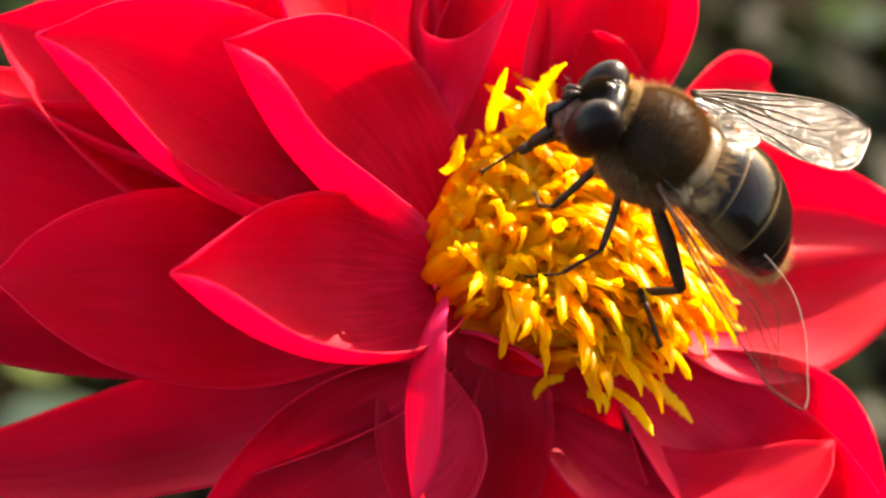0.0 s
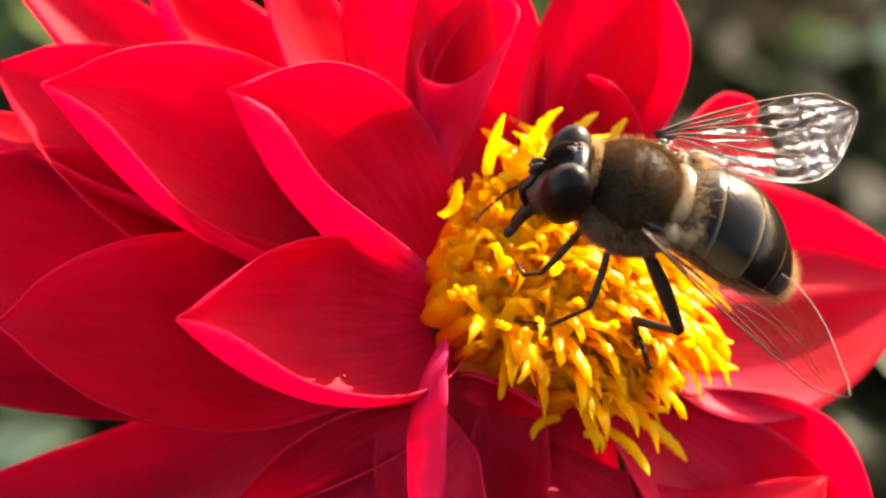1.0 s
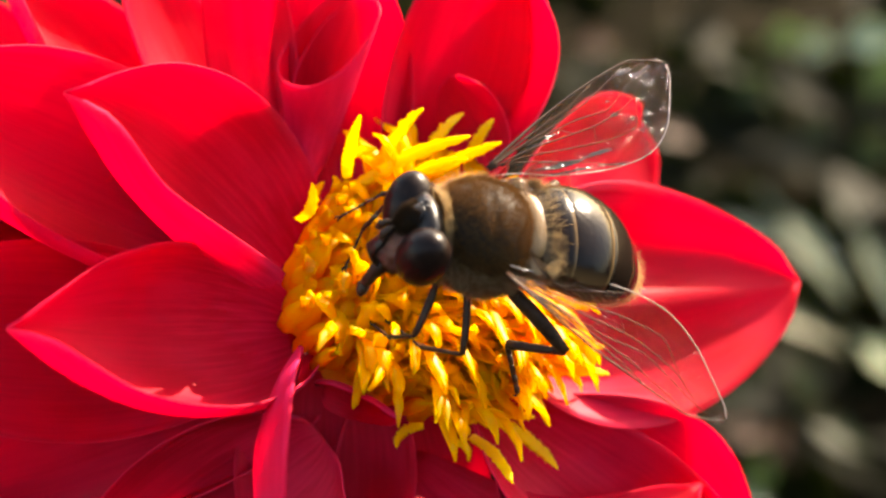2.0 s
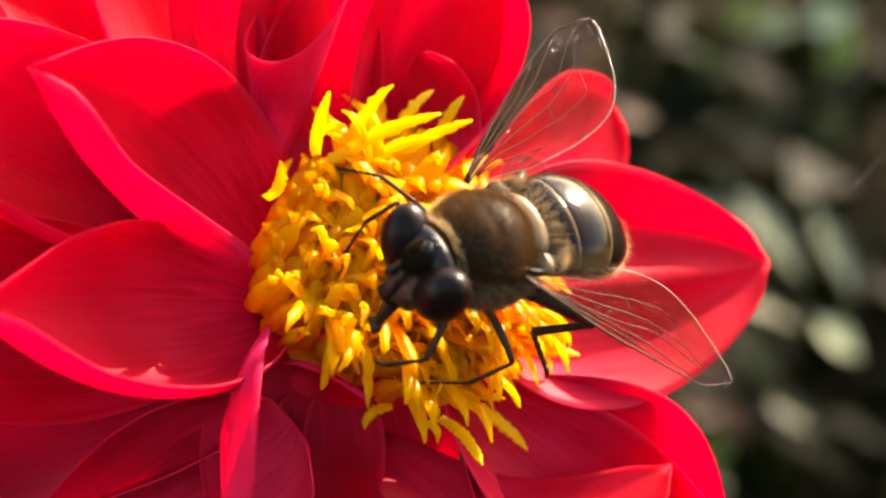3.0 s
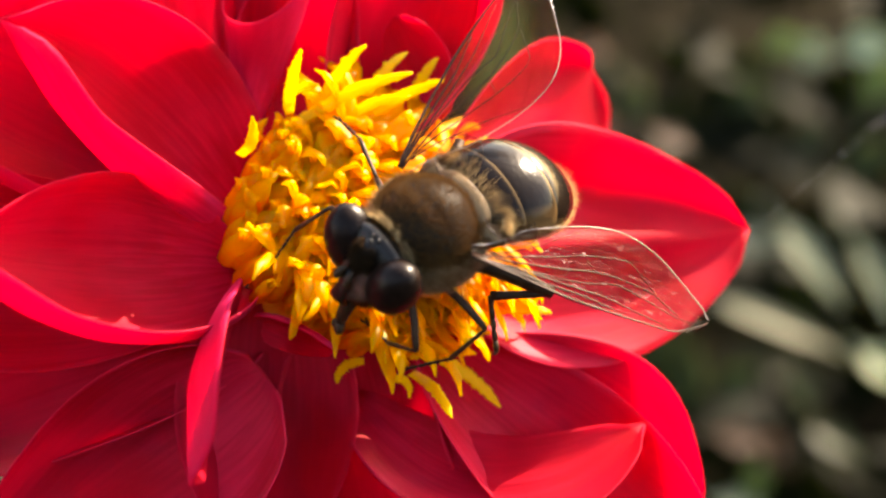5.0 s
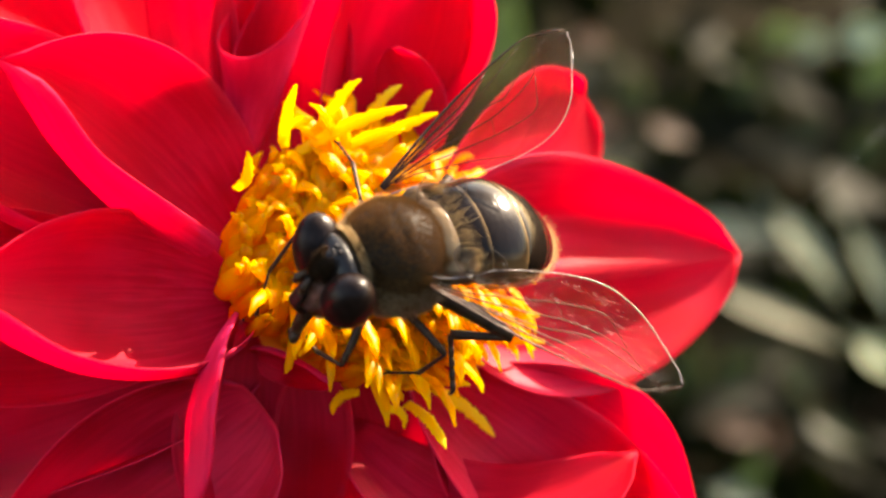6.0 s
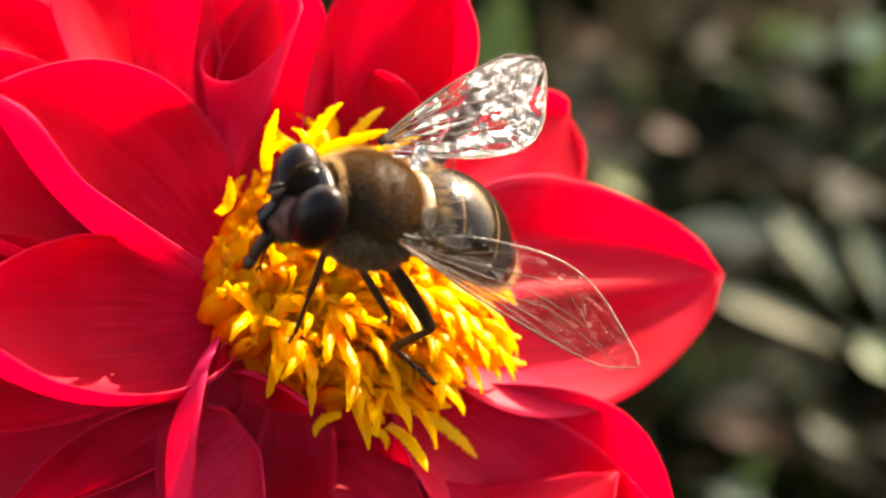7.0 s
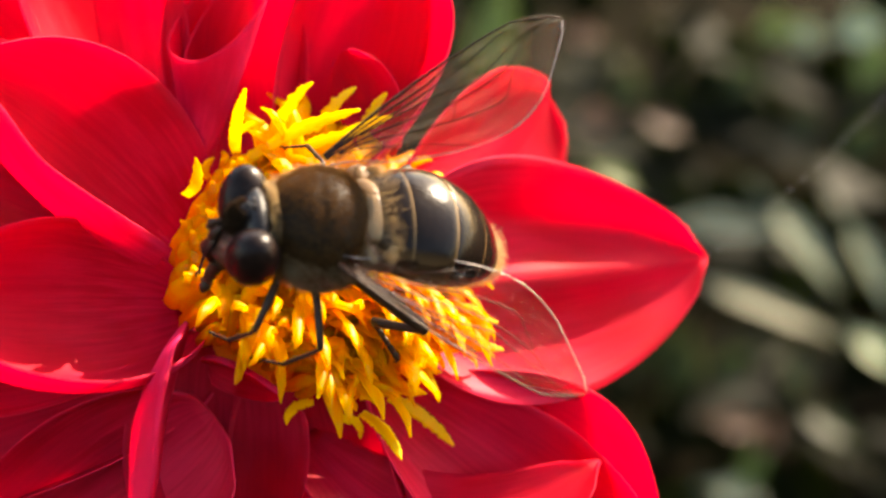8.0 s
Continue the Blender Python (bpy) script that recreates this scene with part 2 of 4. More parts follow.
# the glint along the wing's hind edge is painted in as a pale colour
LIT_MARGIN = grained("wing_margin", (0.12, 0.09, 0.075), (0.36, 0.30, 0.26), 1500, 0.25, 0.3, (0.70, 0.60, 0.52), 0.3, 0.7)
TERGITE = tergite_material("tergite", 0.06)
TERGITE_AMBER = tergite_material("tergite_amber", 0.12)
WING = wing_material()
SILK = grained("silk", (0.75, 0.75, 0.72), (0.85, 0.85, 0.82), 500, 0.25)


# ================= helpers for meshes =================
MM = 0.001


def link_mesh(name, bm, mats, parent=None, m=None, label="", smooth=True):
    me = bpy.data.meshes.new(name)
    bm.normal_update()
    bm.to_mesh(me)
    bm.free()
    for mat in mats if isinstance(mats, (list, tuple)) else [mats]:
        me.materials.append(mat)
    if smooth:
        me.polygons.foreach_set("use_smooth", [True] * len(me.polygons))
    ob = new(name, me)
    ob.parent = parent
    if m is not None:
        ob.matrix_basis = m
    if label:
        tagged(ob, label)
    return ob


def sheet(bm, rows, mat_index=0, uv=None, flip=False):
    """A grid of points as quads, with uv along and across."""
    layer = bm.loops.layers.uv.verify()
    vs = [[bm.verts.new(p) for p in r] for r in rows]
    nu, nv = len(rows) - 1, len(rows[0]) - 1
    for i in range(nu):
        for j in range(nv):
            at = [(i, j), (i + 1, j), (i + 1, j + 1), (i, j + 1)]
            if flip:
                at.reverse()
            f = bm.faces.new([vs[a][b] for a, b in at])
            f.material_index = mat_index
            for loop, (a, b) in zip(f.loops, at):
                loop[layer].uv = (a / nu, b / nv)
    return vs


def tube(bm, path, radii, sides=8, mat_index=0, flat=1.0, up=None):
    """A closed tube along a path; flat squeezes it along its second axis."""
    path = [Vector(p) for p in path]
    rings = []
    n = len(path)
    side = None
    for i, p in enumerate(path):
        t = (path[min(i + 1, n - 1)] - path[max(i - 1, 0)]).normalized()
        if side is None:
            ref = Vector(up) if up else (Vector((0, 0, 1)) if abs(t.z) < 0.9 else Vector((1, 0, 0)))
            side = t.cross(ref).normalized()
        side = (side - t * side.dot(t)).normalized()
        other = side.cross(t)
        r = radii[i] if isinstance(radii, (list, tuple)) else radii
        rings.append([bm.verts.new(p + side * r * math.cos(a) + other * r * flat * math.sin(a))
                      for a in (2 * math.pi * k / sides for k in range(sides))])
    for a, b in zip(rings, rings[1:]):
        for k in range(sides):
            f = bm.faces.new((a[k], a[(k + 1) % sides], b[(k + 1) % sides], b[k]))
            f.material_index = mat_index
    for ring, back in ((rings[0], True), (rings[-1], False)):
        f = bm.faces.new(list(reversed(ring)) if back else ring)
        f.material_index = mat_index


def ellipsoid(bm, centre, radii, u=24, v=16, shape=None, mat_index=0):
    c = Vector(centre)
    rows = []
    for i in range(v + 1):
        th = math.pi * i / v
        rows.append([(math.sin(th) * math.cos(a), math.sin(th) * math.sin(a), math.cos(th)) for a in (2 * math.pi * k / u for k in range(u))])
    rings = []
    for i, r in enumerate(rows):
        pts = []
        for d in r:
            p = Vector((d[0] * radii[0], d[1] * radii[1], d[2] * radii[2]))
            if shape:
                p = shape(p)
            pts.append(c + p)
        if i in (0, v):
            rings.append([bm.verts.new(pts[0])])
        else:
            rings.append([bm.verts.new(p) for p in pts])
    for a, b in zip(rings, rings[1:]):
        for k in range(u):
            if len(a) == 1:
                f = bm.faces.new((a[0], b[k], b[(k + 1) % u]))
            elif len(b) == 1:
                f = bm.faces.new((a[k], b[0], a[(k + 1) % u]))
            else:
                f = bm.faces.new((a[k], b[k], b[(k + 1) % u], a[(k + 1) % u]))
            f.material_index = mat_index


def hair(bm, p, d, length, r, bend):
    """One curved tapering hair."""
    d = d.normalized()
    s = d.orthogonal().normalized()
    o = d.cross(s)
    mid = p + d * length * 0.55
    tip = p + (d + bend).normalized() * length
    base = [bm.verts.new(p + (s * math.cos(a) + o * math.sin(a)) * r) for a in (0, 2.1, 4.2)]
    waist = [bm.verts.new(mid + (s * math.cos(a) + o * math.sin(a)) * r * 0.7) for a in (0, 2.1, 4.2)]
    end = bm.verts.new(tip)
    for k in range(3):
        bm.faces.new((base[k], base[(k + 1) % 3], waist[(k + 1) % 3], waist[k]))
        bm.faces.new((waist[k], waist[(k + 1) % 3], end))


# ================= ground and garden behind =================
def ground():
    bm = bmesh.new()
    n, size = 60, 60.0
    rows = []
    for i in range(n + 1):
        r = []
        for j in range(n + 1):
            x = size * math.copysign(abs(2 * i / n - 1) ** 3, 2 * i / n - 1)
            y = size * math.copysign(abs(2 * j / n - 1) ** 3, 2 * j / n - 1)
            r.append((x, y, 0.015 * noise.noise((x * 3, y * 3, 0)) - 0.01))
        rows.append(r)
    sheet(bm, rows)
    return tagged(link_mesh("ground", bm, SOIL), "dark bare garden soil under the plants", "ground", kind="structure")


ground()


def hedge():
    """An unseen clipped hedge, added behind the viewer to cut the sky's fill light."""
    bm = bmesh.new()
    nu, nv = 120, 48
    rows = []
    for i in range(nu + 1):
        x = -3.2 + 6.4 * i / nu
        row = []
        for j in range(nv + 1):
            a = 2 * math.pi * j / nv
            # a boxy cross section, rounded at the shoulders
            c, q = math.cos(a), math.sin(a)
            k = 1 / max(abs(c) ** 6 + abs(q) ** 6, 1e-6) ** (1 / 6)
            p = Vector((x, -1.75 + 0.32 * c * k, 0.72 + 0.74 * q * k))
            bump = noise.noise_vector(p * 4) * 0.05 + noise.noise_vector(p * 12) * 0.03
            row.append(p + bump * (1 if 0 < j < nv else 0))
        rows.append(row)
    sheet(bm, rows)
    bmesh.ops.remove_doubles(bm, verts=bm.verts, dist=1e-4)
    bmesh.ops.holes_fill(bm, edges=[e for e in bm.edges if e.is_boundary])
    bmesh.ops.recalc_face_normals(bm, faces=bm.faces)
    return tagged(link_mesh("wall_hedge", bm, LEAF_SHADE), "unseen dark hedge added behind the camera to block sky light", "hedge", kind="structure")


hedge()


def leaf_mesh(bm, base, along, face, length, width, fold=0.25, droop=0.2, n=7):
    """A pointed leaf blade, folded on its midrib and drooping, with thickness."""
    t = Vector(along).normalized()
    f = Vector(face)
    f = (f - t * f.dot(t)).normalized()
    s = t.cross(f)
    top, low = [], []
    for i in range(n + 1):
        u = i / n
        w = width * (math.sin(math.pi * (0.04 + 0.95 * u) ** 0.8)) * (1 - 0.15 * u)
        mid = Vector(base) + t * length * u - f * droop * length * u * u
        row = []
        for v in (-1, -0.55, 0, 0.55, 1):
            row.append(mid + s * w * v + f * w * fold * abs(v))
        top.append(row)
        low.append([p - f * 0.0006 for p in row])
    sheet(bm, top, 0, flip=True)
    sheet(bm, low, 0)


def foliage():
    """Uncounted leaves of the bed behind the flower, shade painted into their colour, on thin stems."""
    rnd = random.Random(4)
    bm = bmesh.new()
    view = BLOOM.to_3x3() @ Vector((0, 0, -1))
    spots = []
    for k in range(900):
        d = rnd.uniform(0.66, 1.05)
        x = rnd.uniform(-0.5, 0.6) * d * 1.2
        y = rnd.uniform(-0.30, 0.30) * d * 1.2
        c = BLOOM @ Vector((x, y, 0.078)) + view * d
        if c.z < 0.02:
            c.z = rnd.uniform(0.01, 0.12)
        spots.append(c)
    for k in range(1500):
        c = Vector((rnd.uniform(-1.5, 1.6), rnd.uniform(0.62, 2.0), 0))
        c.z = rnd.uniform(0.02, 0.16 + 0.16 * noise.noise(c * 3))
        spots.append(c)
    for c in spots:
        along = Vector((rnd.uniform(-1, 1), rnd.uniform(-1, 1), rnd.uniform(-0.3, 0.8)))
        face = Vector((rnd.uniform(-0.8, 0.8), rnd.uniform(-1.0, 0.3), rnd.uniform(0.1, 1)))
        leaf_mesh(bm, c, along, face, rnd.uniform(0.03, 0.085), rnd.uniform(0.007, 0.02), 0.25, rnd.uniform(0, 0.4), 5)
    for c in spots[::6]:
        foot = Vector((c.x + rnd.uniform(-0.04, 0.04), c.y + rnd.uniform(-0.04, 0.04), -0.01))
        mid = foot.lerp(c, 0.55) + Vector((rnd.uniform(-0.02, 0.02), rnd.uniform(-0.02, 0.02), 0))
        tube(bm, [foot, mid, c], [0.0022, 0.0016, 0.0008], 5)
    return tagged(link_mesh("foliage", bm, LEAF_SHADE), "dense green shrub foliage behind, shade painted into its near-black colour", "foliage", kind="stuff")


foliage()


def garden_leaf(at, length, width, turn, mat, label):
    """One leaf of the bed round its middle (mm, in bloom space), turned in degrees from level across the line of sight."""
    bm = bmesh.new()
    a = radians(turn)
    along = Vector((math.cos(a), math.sin(a), 0.15)).normalized()
    base = -along * length * MM / 2
    leaf_mesh(bm, base, along, (0.35, 0.45, 0.8), length * MM, width * MM, 0.3, 0.12, 9)
    ob = link_mesh("garden_leaf", bm, mat, None, BLOOM @ Matrix.Translation(Vector(at) * MM))
    bm = bmesh.new()
    face = (Vector((0.35, 0.45, 0.8)) - along * along.dot(Vector((0.35, 0.45, 0.8)))).normalized()
    rib = [base + along * length * MM * u - face * (0.12 * length * MM * u * abs(u) - 0.0002) for u in (-0.35, -0.15, 0.0, 0.25, 0.5, 0.75, 0.95)]
    tube(bm, rib, [0.0009, 0.0008, 0.0008, 0.0007, 0.0006, 0.0004, 0.0002], 6)
    link_mesh("midrib", bm, mat, ob)
    return tagged(ob, label, "leaf", "leaves behind the flower")


garden_leaf((129, 80, -520), 13, 6, 20, LEAF_SUN, "light green leaf with sunlight painted into its colour")
garden_leaf((139, 78, -520), 11, 5.5, 60, LEAF_GLINT, "leaf tip with a sun glint painted in as pale colour")
garden_leaf((160, 79, -520), 18, 7.5, 15, LEAF_GLINT, "leaf tip with a sun glint painted in as pale colour")
garden_leaf((163, 69, -520), 20, 7, 70, LEAF_SUN, "light green leaf with sunlight painted into its colour")
garden_leaf((116, 62, -520), 13, 6, 40, LEAF_PART_SUN, "small green leaf with a little sun painted into its colour")
garden_leaf((74, 60, -520), 16, 6, 70, LEAF_PART_SUN, "small green leaf with a little sun painted into its colour")
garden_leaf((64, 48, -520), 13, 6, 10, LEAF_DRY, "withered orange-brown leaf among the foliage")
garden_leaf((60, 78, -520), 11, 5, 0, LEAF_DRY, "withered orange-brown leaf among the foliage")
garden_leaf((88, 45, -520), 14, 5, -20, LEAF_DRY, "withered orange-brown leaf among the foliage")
garden_leaf((139, 46, -520), 11, 5.5, 30, LEAF_PART_SUN, "small green leaf with a little sun painted into its colour")
garden_leaf((159, 39, -520), 16, 6, 50, LEAF_PART_SUN, "small green leaf with a little sun painted into its colour")
garden_leaf((70, 26, -520), 15, 6, -25, LEAF_SUN, "light green leaf with sunlight painted into its colour")
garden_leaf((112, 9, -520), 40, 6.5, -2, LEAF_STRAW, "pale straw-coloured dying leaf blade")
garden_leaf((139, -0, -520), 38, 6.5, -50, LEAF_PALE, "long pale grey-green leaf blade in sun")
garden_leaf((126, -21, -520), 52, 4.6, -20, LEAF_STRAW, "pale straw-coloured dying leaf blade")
garden_leaf((163, -38, -520), 19, 6.5, -38, LEAF_GLINT, "leaf tip with a sun glint painted in as pale colour")
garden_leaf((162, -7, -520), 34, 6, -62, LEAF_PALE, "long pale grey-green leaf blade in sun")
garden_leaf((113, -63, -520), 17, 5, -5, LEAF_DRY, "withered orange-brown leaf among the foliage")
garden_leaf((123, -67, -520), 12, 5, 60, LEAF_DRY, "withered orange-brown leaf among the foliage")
garden_leaf((117, -77, -520), 13, 5, 75, LEAF_SUN, "light green leaf with sunlight painted into its colour")
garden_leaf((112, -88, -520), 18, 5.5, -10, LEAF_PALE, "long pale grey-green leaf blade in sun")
garden_leaf((134, -46, -520), 20, 6, -60, LEAF_PART_SUN, "small green leaf with a little sun painted into its colour")
garden_leaf((111, -42, -520), 18, 6, 40, LEAF_PART_SUN, "small green leaf with a little sun painted into its colour")
garden_leaf((93, -40, -520), 22, 7, 70, LEAF_PART_SUN, "small green leaf with a little sun painted into its colour")
garden_leaf((147, -65, -520), 22, 6, -30, LEAF_PART_SUN, "small green leaf with a little sun painted into its colour")
garden_leaf((26, 79, -524), 42, 10, 75, LEAF_SUN, "light green leaf with sunlight painted into its colour")
garden_leaf((-150, 74, -480), 34, 10, 50, LEAF_SUN, "light green leaf with sunlight painted into its colour")
garden_leaf((-136, 80, -480), 26, 8, -30, LEAF_SUN, "light green leaf with sunlight painted into its colour")
garden_leaf((-150, -43, -480), 20, 8, -20, LEAF_SUN, "light green leaf with sunlight painted into its colour")
garden_leaf((-146, -63, -480), 38, 9, 15, LEAF_GLINT, "leaf tip with a sun glint painted in as pale colour")
garden_leaf((-148, 79, -481), 34, 14, 30, LEAF_PART_SUN, "small green leaf with a little sun painted into its colour")
garden_leaf((86, -26, -564), 40, 12, 70, LEAF_PART_SUN, "small green leaf with a little sun painted into its colour")

# ================= the dahlia =================
ROOT = Vector((0.02, 0.10, 0.0))
dahlia = new("dahlia")
dahlia.location = ROOT
tagged(dahlia, "open red dahlia bloom with yellow disc florets on a green stem", "flower")
IN_BLOOM = Matrix.Translation(-ROOT) @ BLOOM


def stem():
    bm = bmesh.new()
    start = BLOOM @ (-AXIS * 0.0095)
    pull = start + (BLOOM.to_3x3() @ -AXIS) * 0.12
    path = []
    for i in range(19):
        u = i / 18
        p = start * (1 - u) ** 2 + pull * 2 * u * (1 - u) + Vector((ROOT.x, ROOT.y, -0.01)) * u * u
        path.append(p - ROOT)
    tube(bm, path, [0.0024 + 0.0012 * i / 18 for i in range(19)], 12)
    link_mesh("stem", bm, GREEN, dahlia, None, "smooth green flower stem")
    bm = bmesh.new()
    tube(bm, [(AXIS * z + Vector((0.6, -0.1, 0))) * MM for z in (-10.5, -9.6, -8.4, -7.0, -5.8)], [2.2 * MM, 2.8 * MM, 3.2 * MM, 3.2 * MM, 2.8 * MM], 24)
    link_mesh("calyx", bm, GREEN, dahlia, IN_BLOOM, "green cup under the petals")


stem()
E1 = AXIS.orthogonal().normalized()
E2 = AXIS.cross(E1)


def flesh(front, f):
    """Makes a petal of a sheet of points (mm): the back is set in along the normals, thin at the margin."""
    nu, nv = len(front) - 1, len(front[0]) - 1
    back = []
    for i, r in enumerate(front):
        row = []
        for j, p in enumerate(r):
            du = front[min(i + 1, nu)][j] - front[max(i - 1, 0)][j]
            dv = r[min(j + 1, nv)] - r[max(j - 1, 0)]
            nn = dv.cross(du)
            nn = nn.normalized() if nn.length > 1e-9 else f
            edge = 1 - abs(2 * j / nv - 1) ** 4
            row.append(p - nn * (0.07 + 0.16 * edge * (1 - 0.6 * i / nu)))
        back.append(row)
    bm = bmesh.new()
    layer = bm.loops.layers.uv.verify()
    vf = sheet(bm, front, 0, flip=False)
    vb = sheet(bm, back, 1, flip=True)
    rim = [(i, 0) for i in range(nu + 1)] + [(nu, j) for j in range(1, nv + 1)] + [(i, nv) for i in range(nu - 1, -1, -1)] + [(0, j) for j in range(nv - 1, 0, -1)]
    for (a, c2), (d, g) in zip(rim, rim[1:] + rim[:1]):
        face_ = bm.faces.new((vf[a][c2], vb[a][c2], vb[d][g], vf[d][g]))
        face_.material_index = 0
        for loop, v in zip(face_.loops, (0, 0, 0, 0)):
            loop[layer].uv = (a / nu, 0.0)
    bmesh.ops.scale(bm, vec=(MM, MM, MM), verts=bm.verts)
    return link_mesh("petal", bm, [PETAL_FRONT, PETAL_BACK], dahlia, IN_BLOOM)


def petal(base, tip, face, half, cup_up, cup_down, bow=0.0, sway=0.0, blunt=0.0, skew=1.1, ridge=0.0, deep=1.0, crease=0.0):
    """A ray petal from base to tip (mm): face is the way its inner side looks, half its half width along the skin,
    cup_up and cup_down the angles through which its two sides roll up towards the face, deep how much more skin the lower side has,
    ridge and crease the height of a keel along its middle and the depth of a furrow beside it."""
    b, e, f = Vector(base), Vector(tip), Vector(face)
    t0 = (e - b).normalized()
    f = (f - t0 * f.dot(t0)).normalized()
    length = (e - b).length
    ctrl = (b + e) / 2 + f * bow * 2 + t0.cross(f) * sway * 2
    nu, nv = 30, 20
    seed = Vector((b.x * 3.1, e.y * 2.3, e.x))
    front = []
    for i in range(nu + 1):
        u = i / nu
        mid = b * (1 - u) ** 2 + ctrl * 2 * u * (1 - u) + e * u * u
        t = ((ctrl - b) * (1 - u) + (e - ctrl) * u).normalized()
        n = (f - t * f.dot(t)).normalized()
        s = t.cross(n)
        w = half * ((0.95 - 0.65 * skew) * (1 - u) ** 2 + max(0.0, math.sin(math.pi * min(1.0, u ** skew))) ** (0.62 - 0.2 * blunt))
        # the pointed end
        if u > 0.93 and not blunt:
            w = max(w * (1 - (u - 0.93) / 0.07 * 0.55), 0.02)
        c = 1.0 + 0.12 * (1 - u) ** 3 - 0.12 * u + 0.65 * max(0.0, (u - 0.72) / 0.28) ** 2
        row = []
        for j in range(nv + 1):
            v = 2 * j / nv - 1
            q = radians(cup_up if v > 0 else cup_down) * c
            q = max(min(q, 3.5), 0.02)
            g = w * (1 if v > 0 else deep)
            x, z = g * math.sin(q * abs(v)) / q, g * (1 - math.cos(q * abs(v))) / q
            p = mid + s * math.copysign(x, v) + n * z
            rib = (ridge * math.exp(-abs(v) / 0.3) - (0.20 if not ridge else 0.0) * math.exp(-(v / 0.09) ** 2)) * math.sin(math.pi * u ** 0.7)
            rib -= crease * math.exp(-((v + 0.5) / 0.22) ** 2) * math.sin(math.pi * u ** 0.7)
            wave = 0.10 * math.sin(v * 9 + 2) * math.sin(math.pi * u) * (1 - 0.4 * abs(v))
            swell = 0.22 * noise.noise(p * 0.25 + seed) * min(1, u * 3)
            row.append(p + n * (rib + wave * 0.8 + swell))
        front.append(row)
    return flesh(front, f)


petal((-4.9, -1.6, -1.5), (-15.62, -0.41, 9.56), (0.5, 0.47, 0.73), 5.33, 80, 97, -1.13, -0.68, 0, 0.97, 0, 1.14)
petal((-5.4, 0.4, -5.2), (-13.85, 9.49, 6.56), (0.34, 0.36, 0.86), 5.99, 60, 128, -1.16, 0.6, 0, 0.98)
petal((-5.31, 0.6, -7.18), (-21.87, 9.72, 7.23), (0.34, 0.34, 0.88), 6.64, 56, 103, -1.60, 0.12, 0, 1.1)
petal((-6.31, -2.13, -2.84), (-24.02, -0.75, 6.79), (0.45, 0.29, 0.84), 4.96, 40, 47, -1.12, 0.00, 0, 1.1)
petal((-5.36, -2.52, -7.36), (-30.34, 5.1, 1), (0.4, 0.19, 0.9), 5.80, 44, 45, -1.45, 0.10, 0, 1.1)
petal((-5.12, -1.44, -8.41), (-29.29, 9.04, -1.99), (0.27, 0.77, 0.58), 3.38, 43, 79, -0.07, 0.50, 0, 1.1)
petal((-5.25, -1.56, -8.05), (-26.75, 11.57, -2.51), (0.33, 0.26, 0.91), 5.83, 39, 60, -0.79, 0.36, 0, 1.1)
petal((-4.98, -1.17, -9), (-29.48, 19.6, -9.01), (0.24, 0.65, 0.72), 4.23, 49, 80, -1.18, -0.14, 0, 1.1)
petal((-3.97, 0.13, -7.52), (-20.19, 17.13, -6.41), (0.43, 0.59, 0.68), 5.36, 45, 92, -1.24, -0.14, 0, 1.1)
petal((-4.17, 0.43, -6.87), (-14.15, 20.81, -5.45), (0.33, 0.76, 0.56), 3.62, 40, 60, -1.67, -0.38, 0, 1.1)
petal((-6.18, 3.72, -5.3), (-8.26, 21.46, -3.5), (-0.15, -0.3, 0.94), 2.30, 35, 35, -0.60, 0.00, 0, 1.1)
petal((-2.01, 2.96, -5.67), (-2.68, 18.91, -5.07), (0.03, -0.3, 0.95), 3.84, 52, 50, -1.09, -0.43, 0, 1.1)
petal((0.27, 2.21, -5.68), (5, 19.54, -6.01), (0.33, -0.31, 0.89), 4.03, 50, 50, -0.93, 0.12, 0, 1.1)
petal((1.98, 4.43, -4.12), (6.49, 17.33, -7.66), (-0.59, -0.29, 0.76), 4.18, 61, 40, -2.02, 0.30, 0, 1.1)
petal((4.7, 6.13, -4.52), (2.55, 11.23, -4.48), (-0.22, -0.31, 0.92), 1.77, 50, 40, -0.54, 0.15, 1, 1.1)
petal((4.15, 1.33, -4.97), (13.23, 9.77, -15.12), (0.1, -0.32, 0.94), 4.90, 40, 62, -0.17, -0.02, 0.6, 1.1, 0.6)
petal((4.98, -0.55, -3.4), (21.36, 0.8, -12.15), (0.05, 0.08, 0.99), 5.75, 43, 34, -0.45, 0.32, 0, 0.82, 1.5, 1.0, 1.2)
petal((5.07, -5.71, -3.7), (17.96, -14.86, -7.73), (-0.04, 0.24, 0.97), 6.14, 45, 52, -0.88, 0.39, 0, 1.1, 0.6)
petal((3.92, -5.12, -2.53), (18.67, -15.94, -4.58), (0.07, 0.41, 0.91), 4.66, 60, 57, -1.62, 0.40, 0, 1.1)
petal((0.31, -7.58, -4.6), (14.74, -8.89, -4.2), (-0.1, 0.75, 0.65), 3.00, 35, 35, -0.80, 4.60, 0, 1.1)
petal((-0.4, -4.0, -4.6), (2.2, -15.5, -3.2), (0.1, 0.30, 0.95), 3.7, 40, 40, -1.1, 0.1, 0, 0.9)
petal((-4.3, -1.8, 1.2), (-5.38, -10.07, 9.01), (0.97, 0.0, -0.2), 3.1, 45, 40, -0.91, 0.31, 0, 1.4)
petal((-3.7, -2.4, -3.4), (-3.3, -15.8, 0.4), (0.14, 0.5, 0.85), 4.3, 46, 46, -1.5, 0.0, 0, 0.9)
